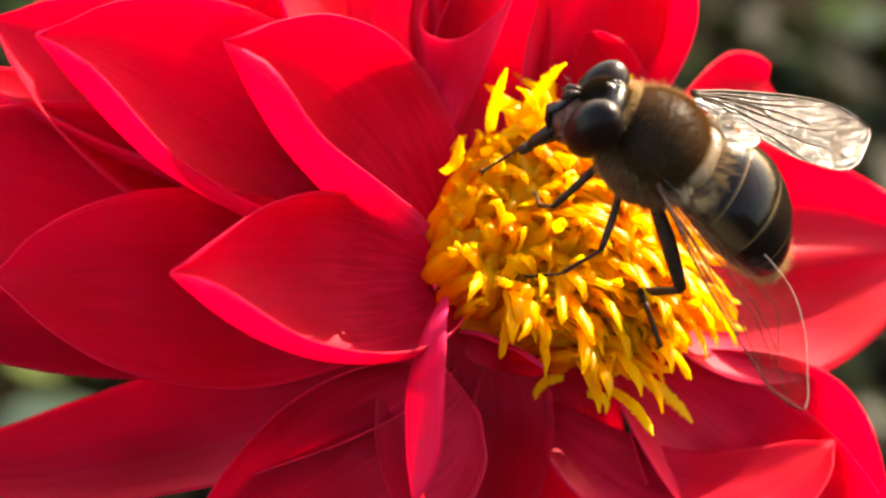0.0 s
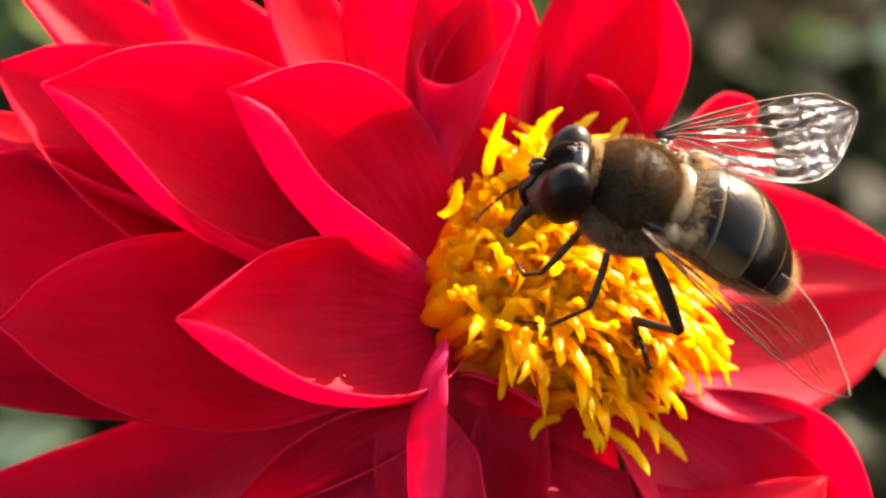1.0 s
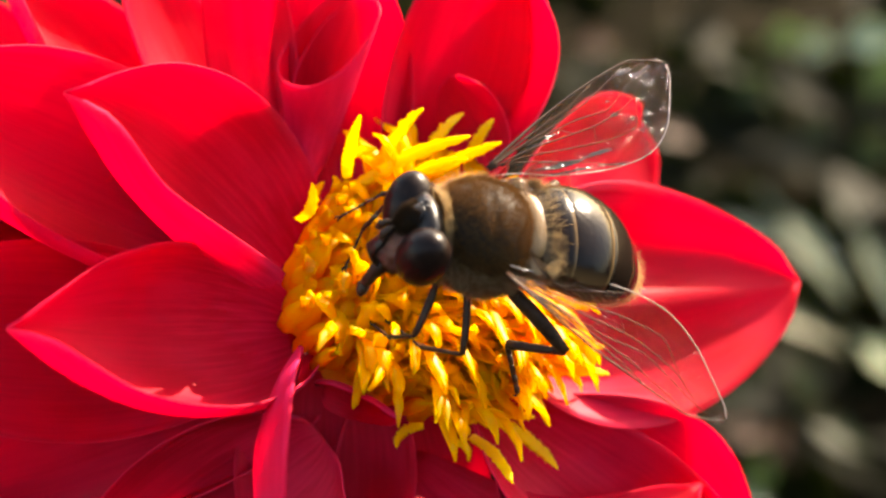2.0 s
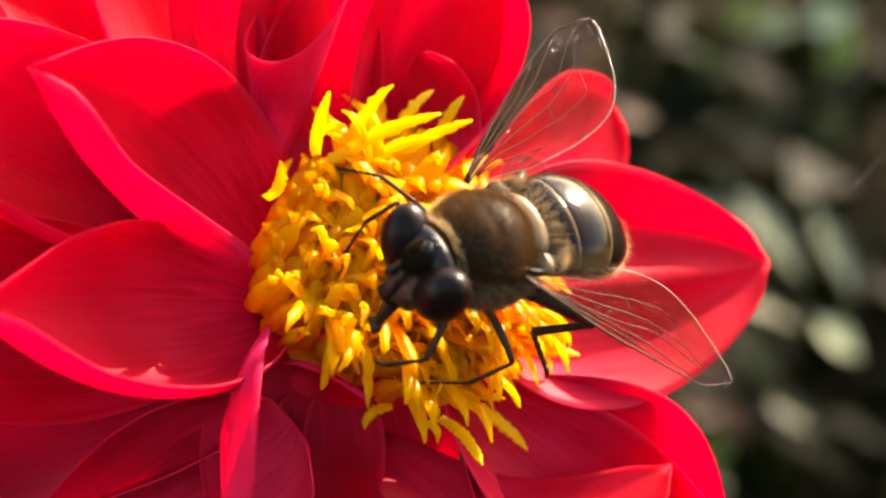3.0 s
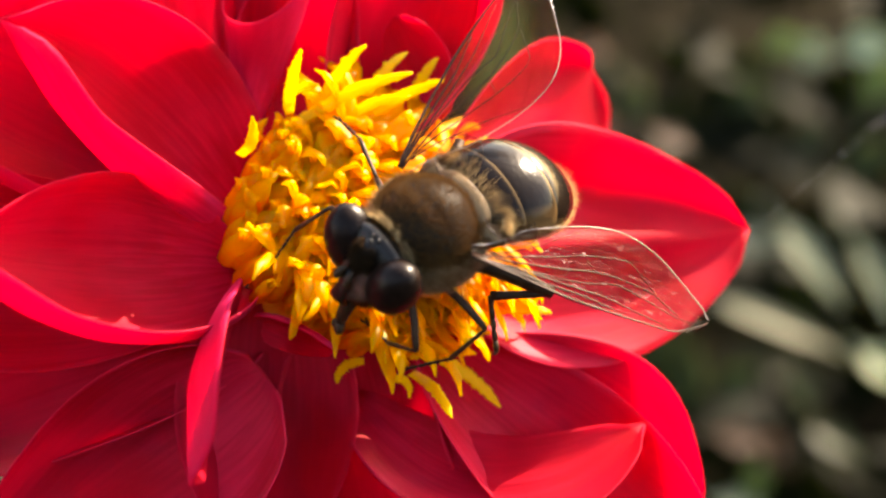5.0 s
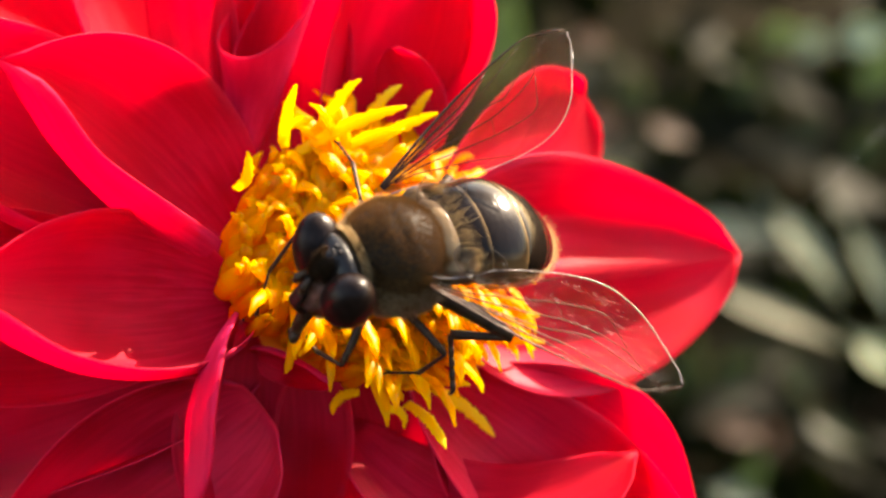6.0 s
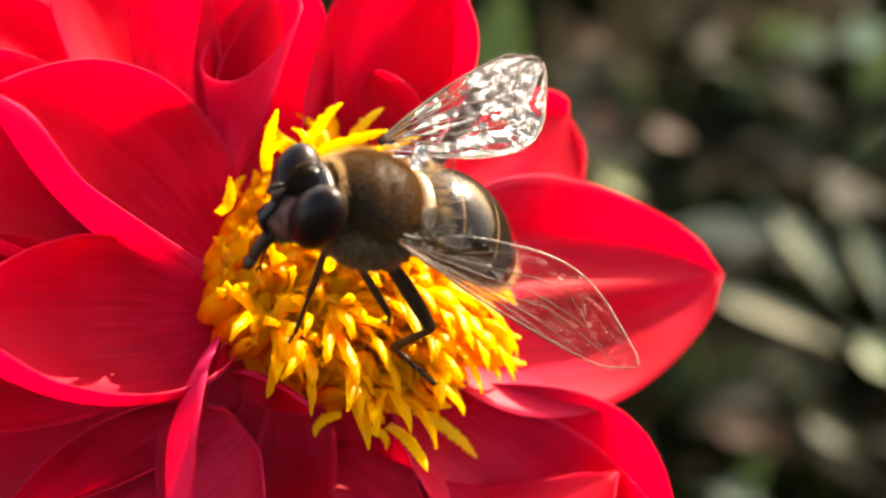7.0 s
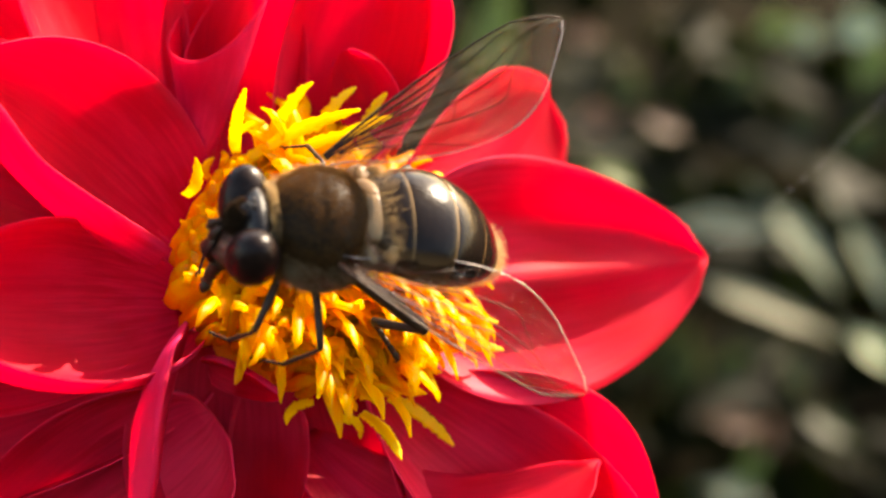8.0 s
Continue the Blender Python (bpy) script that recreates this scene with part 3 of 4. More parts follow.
petal((-3.5, -3.7, 0.4), (0.0, -4.85, 4.0), (0.1, -0.5, 0.86), 1.0, 60, 70, -0.30, 0.00, 1, 0.82)
petal((-3.68, -6.2, -1.44), (-17.55, -16.08, 2.27), (0.6, 0.37, 0.71), 5.06, 71, 55, -1.93, -0.21, 0, 0.82)
petal((-4.24, -4.75, -4.86), (-31.63, -10.9, -1.09), (0.24, 0.74, 0.62), 4.00, 40, 45, -1.72, -0.57, 0, 0.82)
petal((-5.09, -2.4, -5.91), (-32.96, -1.83, -1.5), (0.4, 0.26, 0.88), 4.65, 45, 50, -0.92, 0.23, 0, 1.1)


def rolled_petal(base, mouth, radius, turns, start):
    """A young petal still rolled into a funnel from base to mouth (mm), open towards the viewer's side."""
    b, e = Vector(base), Vector(mouth)
    d = (e - b).normalized()
    near = (Vector((0, 0, 1)) - d * d.z).normalized()
    side = d.cross(near)
    nu, nv = 22, 54
    front = []
    for i in range(nu + 1):
        u = i / nu
        row = []
        for j in range(nv, -1, -1):
            k = j / nv
            a = radians(start) + 2 * math.pi * turns * k
            r = radius * (0.16 + 0.84 * u ** 0.85) * (1 - 0.55 * k)
            lip = 0.95 * radius * math.cos(a + 0.8) * u * u + 0.4 * radius * k * u
            frill = 0.12 * math.sin(a * 3 + 1) * u
            p = b + (e - b) * u + near * r * math.cos(a) + side * r * math.sin(a) - d * (lip + frill)
            row.append(p)
        front.append(row)
    return flesh(front, near)


rolled_petal((-4.81, 5.92, -5.5), (-2.95, 13.33, -3.0), 2.6, 1.55, 172)


DISC_AT = Vector((0.65, 0.2, 0.1))
DISC_R = 5.0


def disc():
    bm = bmesh.new()
    rows = []
    for i in range(11):
        r = 3.9 * i / 10 if i < 10 else 3.6
        h = 1.3 * (1 - (r / DISC_R) ** 2) - 1.6 - (5.5 if i == 10 else 0)
        rows.append([(DISC_AT + E1 * math.cos(a) * r + E2 * math.sin(a) * r + AXIS * h) * MM for a in (2 * math.pi * k / 36 for k in range(37))])
    sheet(bm, rows)
    bmesh.ops.remove_doubles(bm, verts=bm.verts, dist=1e-6)
    link_mesh("disc", bm, DISC, dahlia, IN_BLOOM, "domed orange-yellow flower disc")


disc()


def weld_islands(bm):
    """Joins loose pieces to the first one where they start, so that the floret is one skin."""
    bm.verts.ensure_lookup_table()
    seen, groups = set(), []
    for v in bm.verts:
        if v in seen:
            continue
        todo, group = [v], []
        seen.add(v)
        while todo:
            a = todo.pop()
            group.append(a)
            for e in a.link_edges:
                b = e.other_vert(a)
                if b not in seen:
                    seen.add(b)
                    todo.append(b)
        groups.append(group)
    main, used, pairs = groups[0], set(), {}
    for group in groups[1:]:
        d, a, b = min(((p.co - q.co).length, i, j) for i, p in enumerate(group) for j, q in enumerate(main) if q not in used)
        used.add(main[b])
        pairs[group[a]] = main[b]
    bmesh.ops.weld_verts(bm, targetmap=pairs)


def floret_mesh(kind, rnd):
    """A disc floret along +z, leaning to +x: a slim tube that splits into long, limp, knobbly lobes, or a closed bud."""
    bm = bmesh.new()
    if kind == "bud":
        n = 8
        path, rad = [], []
        lean = rnd.uniform(-0.6, 0.6)
        for i in range(n):
            u = i / (n - 1)
            path.append((lean * u * u, 0.2 * u * math.sin(5 * u), 2.4 * u))
            rad.append((0.34 + 0.20 * math.sin(math.pi * u ** 0.7)) * (1 - 0.75 * max(0, (u - 0.75) / 0.25)))
        tube(bm, path, rad, 7, 0, 0.8)
        for k in range(3):
            a = rnd.uniform(0, 6.28)
            out = Vector((math.cos(a), math.sin(a), 0))
            top = Vector((lean, 0, 2.3))
            tube(bm, [top - Vector((0, 0, 0.4)), top + out * 0.25 + Vector((0, 0, 0.15)), top + out * 0.5 + Vector((0, 0, 0.1))], [0.24, 0.22, 0.10], 6, 0, 0.6)
    else:
        lean = rnd.uniform(0.2, 0.8)
        tube(bm, [(lean * u * u, 0, 1.7 * u) for u in (0, 0.3, 0.6, 0.85, 1)], [0.28, 0.30, 0.36, 0.38, 0.30], 8)
        top = Vector((lean, 0, 1.6))
        for k in range(rnd.choice((4, 4, 5, 5))):
            a = rnd.gauss(0, 1.1)
            out = Vector((math.cos(a), math.sin(a), 0))
            side = Vector((-out.y, out.x, 0)) * rnd.uniform(-0.5, 0.5)
            l = rnd.uniform(1.9, 4.2) if abs(a) < 1.4 else rnd.uniform(0.7, 1.5)
            lift = rnd.uniform(0.1, 1.5)
            n = 8
            pts, rad = [], []
            wide = rnd.uniform(0.22, 0.38)
            for i in range(n + 1):
                u = i / n
                pts.append(top + out * (0.15 + l * u) + side * u * u + Vector((0, 0, lift * math.sin(1.9 * u) - 0.25 * u * u)))
                rad.append(wide * (0.70 + 0.42 * math.sin(math.pi * u) + 0.08 * math.sin(11 * u + k)) * (1 - 0.62 * max(0, (u - 0.7) / 0.3) ** 2))
            tube(bm, pts, rad, 8, 0, 0.44, (0, 0, 1))
    weld_islands(bm)
    for v in bm.verts:
        v.co += noise.noise_vector(v.co * 2.3) * 0.14 + noise.noise_vector(v.co * 5) * 0.06
    bmesh.ops.scale(bm, vec=(MM, MM, MM), verts=bm.verts)
    me = bpy.data.meshes.new("disc_floret")
    bm.to_mesh(me)
    bm.free()
    me.materials.append(FLORET)
    me.polygons.foreach_set("use_smooth", [True] * len(me.polygons))
    return me


def florets():
    rnd = random.Random(11)
    kinds = [floret_mesh("open", rnd) for _ in range(12)] + [floret_mesh("bud", rnd) for _ in range(4)]
    count = 205
    for k in range(count):
        r = (DISC_R + 0.1) * math.sqrt((k + 0.5) / count)
        a = k * 2.39996
        h = 1.3 * (1 - (r / DISC_R) ** 2) - 1.9
        radial = E1 * math.cos(a) + E2 * math.sin(a)
        # it reaches furthest towards its upper corner
        c = DISC_AT + radial * r * (1 + 0.16 * max(0.0, radial.dot(Vector((-0.9, 0.44, 0))))) + AXIS * h
        # the disc is flattened towards its lower corner, where the florets are still shut
        low = radial.dot(Vector((-0.55, -0.83, 0))) * r
        if low > 3.9:
            continue
        # the lobes lean outwards, and towards the light
        lean = radial * 0.25 * (r / DISC_R) ** 2 + Vector((0.50, 0.36, -0.25))
        up = (AXIS + lean + Vector((rnd.uniform(-1, 1), rnd.uniform(-1, 1), rnd.uniform(-1, 1))) * 0.22).normalized()
        me = kinds[rnd.randrange(12)] if r > 2.0 else kinds[rnd.randrange(16)]
        if low > 3.3 or radial.dot(Vector((-0.9, 0.44, 0))) * r > 3.5:
            me = kinds[12 + rnd.randrange(4)]
        side = radial * 0.5 * (r / DISC_R) + Vector((0.6, 0.15, 0))
        side = (side - up * side.dot(up)).normalized()
        turn = Matrix((side, up.cross(side), up)).transposed().to_4x4() @ Matrix.Rotation(rnd.uniform(-0.7, 0.7), 4, "Z")
        s = rnd.uniform(0.85, 1.2) * (1 + (0.22 * max(0.0, radial.dot(Vector((0.5, 0.85, 0)))) - 0.28 * max(0.0, -radial.y)) * r / DISC_R)
        ob = new("disc_floret", me)
        ob.parent = dahlia
        ob.matrix_basis = IN_BLOOM @ Matrix.Translation(c * MM) @ turn @ Matrix.Diagonal((s, s, rnd.uniform(0.9, 1.25), 1))


florets()


def finger(base, tip, width, curl):
    """A long yellow lobe of an outer floret: channelled, knobbly edged, curling towards its tip (mm)."""
    b, e = Vector(base), Vector(tip)
    t = (e - b).normalized()
    f = (AXIS - t * AXIS.dot(t)).normalized()
    s = t.cross(f)
    ctrl = (b + e) / 2 - s * curl * 0.9 + f * 0.5
    n, m = 30, 8
    bm = bmesh.new()
    rings = []
    seed = Vector((b.x, e.y, 3))
    for i in range(n + 1):
        u = i / n
        p = b * (1 - u) ** 2 + ctrl * 2 * u * (1 - u) + e * u * u
        tt = ((ctrl - b) * (1 - u) + (e - ctrl) * u).normalized()
        ff = (f - tt * f.dot(tt)).normalized()
        ss = tt.cross(ff)
        w = 0.74 * width * (0.62 + 0.42 * math.sin(math.pi * min(1, 0.15 + 0.9 * u))) * (1 - max(0, (u - 0.80) / 0.20) ** 2 * 0.72)
        ring = []
        for k in range(m):
            a = 2 * math.pi * k / m
            knob = 1 + 0.25 * noise.noise(Vector((u * 9, k * 1.7, 0)) + seed) + 0.5 * noise.noise(Vector((u * 34, k * 2.3, 5)) + seed)
            dx, dz = math.cos(a) * w * knob, math.sin(a) * w * 0.42
            if math.sin(a) > 0:
                dz *= 0.35 + 0.9 * abs(math.cos(a))
            ring.append(bm.verts.new((p + ss * dx + ff * dz) * MM))
        rings.append(ring)
    for a, c in zip(rings, rings[1:]):
        for k in range(m):
            bm.faces.new((a[k], a[(k + 1) % m], c[(k + 1) % m], c[k]))
    bm.faces.new(list(reversed(rings[0])))
    bm.faces.new(rings[-1])
    return link_mesh("ray_lobe", bm, FINGER, dahlia, IN_BLOOM)


finger((-2.33, 6.12, -1.2), (-1.58, 8.94, 0.82), 0.38, .5)
finger((-0.72, 6.7, -2.16), (1.3, 9.43, -1.61), 0.38, .6)
finger((1.28, 7.15, -3.1), (3.25, 9.35, -3.55), 0.34, .4)
finger((-1.88, 5.72, -1.18), (3.53, 8.04, -1.04), 0.43, .5)
finger((3.46, 7.07, -4.04), (4.72, 9.08, -3.71), 0.34, .3)
finger((1.27, 5.91, -2.6), (5.02, 7.79, -2), 0.37, .4)
finger((-0.06, 5.76, -2.14), (3.4, 6.97, -1.54), 0.37, .5)
finger((-2.29, 6.94, -1.7), (-0.85, 7.43, -0.66), 0.28, .3)
finger((-4.58, 4.13, -0.25), (-3.77, 5.77, 1.77), 0.37, -.7)
finger((-3.84, 5.02, -2.74), (-3.46, 5.99, -2.03), 0.31, .7)
finger((-3.81, 3.66, -2.23), (-0.05, 4.7, -1.13), 0.37, .4)
finger((5.78, -2.47, -2.96), (9.91, -2.1, -2.85), 0.50, .4)
finger((5.48, -3.25, -2.47), (10.14, -3.4, -2.84), 0.46, .3)
finger((4.7, -2.06, -2.99), (9.33, -2.8, -3.36), 0.43, .3)
finger((3.83, -4.37, -1.51), (7.14, -4.34, -1.42), 0.43, .4)
finger((3.28, -5.38, -1.02), (6.44, -5.28, -0.94), 0.40, .4)
finger((4.63, -5.48, -1.99), (7.66, -8.03, -3.4), 0.42, .3)
finger((3.4, -6.17, -1.02), (5.27, -8.14, 0.84), 0.38, .4)
finger((1.18, -5.58, -0.58), (-0.15, -6.66, -1.11), 0.31, -.8)
finger((2.35, -6.42, -1.04), (3.27, -7.41, -1.52), 0.28, .8)
finger((-0.09, -3.93, 0.38), (3, -3.41, 0.97), 0.43, .5)
finger((-1.12, -2.89, 0.35), (1.47, -1.86, 0.92), 0.43, .5)
finger((0.92, -5.01, -0.09), (4.55, -4.23, 0.51), 0.43, .5)


def silk_thread(points):
    """A single strand of spider silk from petal tip into the garden (mm), hanging slightly."""
    pts = [Vector(p) for p in points]
    bm = bmesh.new()
    path = []
    for i in range(25):
        x = i / 24 * (len(pts) - 1)
        k = min(int(x), len(pts) - 2)
        path.append(pts[k].lerp(pts[k + 1], x - k) * MM)
    tube(bm, path, 0.0022 * MM, 5)
    ob = link_mesh("silk_thread", bm, SILK, None, BLOOM)
    return tagged(ob, "single fine pale strand of spider silk on a petal", "thread")


silk_thread([(12.24, -3.46, -9.67), (15.01, -2.06, -10.35), (22.39, 1.04, -15.3), (29.12, 5.86, -20.24), (38.67, 13.68, -29.17)])


# ================= the drone fly =================
# fly space: x forward, y to its left, z out of its back, in millimetres round the thorax
fly = new("hoverfly")
tagged(fly, "brown furry drone fly with dark eyes feeding on the disc", "fly")


def fly_part(name, bm, mats, label="", parent=None, m=None):
    bmesh.ops.scale(bm, vec=(MM, MM, MM), verts=bm.verts)
    return link_mesh(name, bm, mats, parent or fly, m, label)


def thorax_shape(p):
    k = 1 - 0.10 * max(0, p.x / 2.5)
    dent = 0.05 * math.exp(-((p.x - 0.1) / 0.22) ** 2) * (1 if p.z > 0 else 0)
    return Vector((p.x, p.y * k, p.z * (1 - dent * 0.6)))


def build_thorax():
    bm = bmesh.new()
    ellipsoid(bm, (0, 0, 0), (2.55, 2.5, 2.25), 32, 22, thorax_shape)
    fly_part("thorax", bm, THORAX, "olive-brown domed thorax")
    bm = bmesh.new()
    ellipsoid(bm, (-2.30, 0, 1.0), (0.80, 1.75, 0.66), 24, 14, lambda p: Vector((p.x - 0.16 * p.y * p.y * -0.8, p.y, p.z)))
    fly_part("scutellum", bm, SCUTELLUM, "glossy amber crescent plate")
    rnd = random.Random(5)
    bm = bmesh.new()
    for k in range(34000):
        z = rnd.uniform(-0.85, 1)
        a = rnd.uniform(0, 2 * math.pi)
        q = math.sqrt(1 - z * z)
        d = Vector((q * math.cos(a), q * math.sin(a), z))
        p = thorax_shape(Vector((d.x * 2.52, d.y * 2.47, d.z * 2.22)))
        nrm = Vector((d.x / 2.5, d.y / 2.5, d.z / 2.2)).normalized()
        # worn thin on the back, so that the dark shell shows
        if d.z > 0.45 and rnd.random() < 0.25 + 0.3 * noise.noise(d * 2.2):
            continue
        jit = Vector((rnd.gauss(0, 1), rnd.gauss(0, 1), rnd.gauss(0, 1)))
        l = rnd.uniform(0.18, 0.34) * (1.0 if d.z > 0.55 else 1.7)
        hair(bm, p, nrm * 0.9 + jit * 0.16 + Vector((-0.75, 0, 0)), l, 0.0065, jit * 0.12)
    fly_part("thorax_fuzz", bm, FUZZ, "short tawny velvet fur")
    bm = bmesh.new()
    # a collar of long pale hairs round the waist, the flanks and the neck
    for k in range(3600):
        a = rnd.uniform(-1.0, 1.0) * 2.3
        p = Vector((-2.2 - 0.75 * math.cos(a * 0.7), 2.15 * math.sin(a * 0.75), 0.75 + rnd.uniform(-0.9, 0.55) * math.cos(a * 0.5)))
        jit = Vector((rnd.gauss(0, 1), rnd.gauss(0, 1), rnd.gauss(0, 1)))
        hair(bm, p, Vector((-0.8, 0.7 * math.sin(a), 0.4)) + jit * 0.28, rnd.uniform(0.4, 0.85), 0.007, jit * 0.25)
    for k in range(6500):
        z = rnd.uniform(-0.75, 0.32)
        a = rnd.uniform(0.45, 2 * math.pi - 0.45)
        q = math.sqrt(1 - z * z)
        d = Vector((q * math.cos(a), q * math.sin(a), z))
        p = thorax_shape(Vector((d.x * 2.5, d.y * 2.45, d.z * 2.2)))
        jit = Vector((rnd.gauss(0, 1), rnd.gauss(0, 1), rnd.gauss(0, 1)))
        hair(bm, p, d + Vector((-0.45, 0, 0.1)) + jit * 0.28, rnd.uniform(0.35, 0.8), 0.0075, jit * 0.22)
    for k in range(600):
        a = rnd.uniform(-1.7, 1.7)
        p = Vector((1.95 + rnd.uniform(-0.2, 0.2), 1.7 * math.sin(a), 0.1 + 1.6 * math.cos(a)))
        jit = Vector((rnd.gauss(0, 1), rnd.gauss(0, 1), rnd.gauss(0, 1)))
        hair(bm, p, Vector((0.5, math.sin(a), math.cos(a))) + jit * 0.25, rnd.uniform(0.25, 0.5), 0.007, jit * 0.2)
    fly_part("pale_fuzz", bm, FUZZ_PALE, "pale golden fur round the neck, waist and flanks")


build_thorax()


def build_head():
    bm = bmesh.new()
    ellipsoid(bm, (2.62, 0, 0.08), (0.80, 2.05, 1.60), 28, 18)
    head = fly_part("head", bm, BLACK, "head with a black back")
    for side in (1, -1):
        bm = bmesh.new()
        ellipsoid(bm, (0, 0, 0), (1.14, 1.18, 1.74), 36, 26, lambda p: Vector((p.x, p.y * (1 - 0.10 * p.z * p.z / 2.7), p.z)))
        m = Matrix.Translation(Vector((2.88, 1.50 * side, 0.06)) * MM) @ Euler((radians(-24 * side), radians(-10), radians(-22 * side))).to_matrix().to_4x4()
        fly_part("eye", bm, EYE, "large dark brown compound eye", head, m)
    # the bare black crown between the eyes and the brow below it
    bm = bmesh.new()
    ellipsoid(bm, (3.00, 0, 0.58), (0.86, 0.66, 1.00), 24, 18)
    fly_part("crown", bm, BLACK, "shining black crown between the eyes", head)
    bm = bmesh.new()
    ellipsoid(bm, (3.35, 0, -0.72), (0.86, 1.22, 1.30), 28, 20, lambda p: Vector((p.x + 0.40 * math.exp(-((p.z + 0.35) / 0.38) ** 2 - (p.y / 0.5) ** 2) * (1 if p.x > 0 else 0), p.y * (1 - 0.20 * max(0, p.x) - 0.12 * max(0, -p.z)), p.z)))
    fly_part("face", bm, FACE, "pinkish brown pollen-dusted face", head)
    bm = bmesh.new()
    tube(bm, [(4.0, 0, 0.35), (4.22, 0, -0.1), (4.32, 0, -0.5), (4.62, 0, -1.0), (4.40, 0, -1.45), (4.05, 0, -1.9)], [0.24, 0.32, 0.36, 0.44, 0.36, 0.2], 12, 0, 0.5, (1, 0, 0))
    fly_part("face_stripe", bm, BLACK, "shining black stripe down the face", head)
    bm = bmesh.new()
    tube(bm, [(3.75, 0, -1.55), (4.05, 0, -2.1), (4.3, 0, -2.75), (4.35, 0, -3.2)], [0.42, 0.34, 0.28, 0.2], 10)
    tube(bm, [(4.3, 0.02, -3.05), (4.5, 0.12, -3.35), (4.55, 0.2, -3.55)], [0.22, 0.26, 0.12], 8)
    tube(bm, [(4.3, -0.02, -3.05), (4.4, -0.2, -3.35), (4.45, -0.28, -3.55)], [0.22, 0.26, 0.12], 8)
    fly_part("proboscis", bm, LEG, "dark proboscis dipped into the florets", head)
    for side in (1, -1):
        bm = bmesh.new()
        tube(bm, [(3.95, 0.18 * side, 0.45), (4.20, 0.24 * side, 0.40), (4.42, 0.30 * side, 0.2), (4.52, 0.34 * side, -0.08)], [0.10, 0.13, 0.21, 0.13], 8)
        tube(bm, [(4.40, 0.30 * side, 0.26), (4.65, 0.46 * side, 0.42), (4.95, 0.60 * side, 0.42)], [0.035, 0.02, 0.01], 5)
        fly_part("antenna", bm, LEG, "short dark antenna", head)
    bm = bmesh.new()
    for k in (-0.18, 0, 0.18):
        ellipsoid(bm, (2.95 + (0.15 if k == 0 else -0.1), k, 1.72), (0.10, 0.10, 0.07), 10, 8)
    fly_part("ocelli", bm, BLACK, "", head)
    rnd = random.Random(8)
    bm = bmesh.new()
    for k in range(1500):
        a, b = rnd.uniform(-1.35, 1.35), rnd.uniform(-1.2, 0.75)
        if abs(a) < 0.28:
            continue
        d = Vector((math.cos(a) * math.cos(b), math.sin(a) * math.cos(b), math.sin(b)))
        p = Vector((3.35 + d.x * 0.84, d.y * 1.05, -0.72 + d.z * 1.25))
        jit = Vector((rnd.gauss(0, 1), rnd.gauss(0, 1), rnd.gauss(0, 1)))
        hair(bm, p, d + Vector((0.3, 0, -0.3)) + jit * 0.25, rnd.uniform(0.12, 0.26), 0.008, jit * 0.2)
    fly_part("face_fuzz", bm, FUZZ, "short tawny hairs on the cheeks", head)
    bm = bmesh.new()
    for k in range(2600):
        a, b = rnd.uniform(-1.3, 1.3), rnd.uniform(-0.4, 1.1)
        d = Vector((math.cos(a) * math.cos(b), math.sin(a) * math.cos(b), math.sin(b)))
        p = Vector((3.00 + d.x * 0.85, d.y * 0.65, 0.58 + d.z * 0.98))
        jit = Vector((rnd.gauss(0, 1), rnd.gauss(0, 1), rnd.gauss(0, 1)))
        hair(bm, p, d + Vector((0.2, 0, 0.2)) + jit * 0.25, rnd.uniform(0.15, 0.38), 0.008, jit * 0.2)
    fly_part("brow_fuzz", bm, BROW, "dark brown hairs on the brow", head)
    return head


head_part = build_head()

# the abdomen's line, from the waist to its drooping end
ABD = [Vector((-2.1, 0, 0.25)), Vector((-5.6, 0, 0.35)), Vector((-8.3, 0, -2.9))]


def abdomen_at(u):
    mid = ABD[0] * (1 - u) ** 2 + ABD[1] * 2 * u * (1 - u) + ABD[2] * u * u
    t = ((ABD[1] - ABD[0]) * (1 - u) + (ABD[2] - ABD[1]) * u).normalized()
    n = Vector((-t.z, 0, t.x))
    if n.z < 0:
        n = -n
    w = 2.75 * max(0.0, math.sin(math.pi * (0.20 + 0.78 * u))) ** 0.62
    h = 1.75 * max(0.0, math.sin(math.pi * (0.20 + 0.78 * u))) ** 0.62
    return mid, t, n, w, h


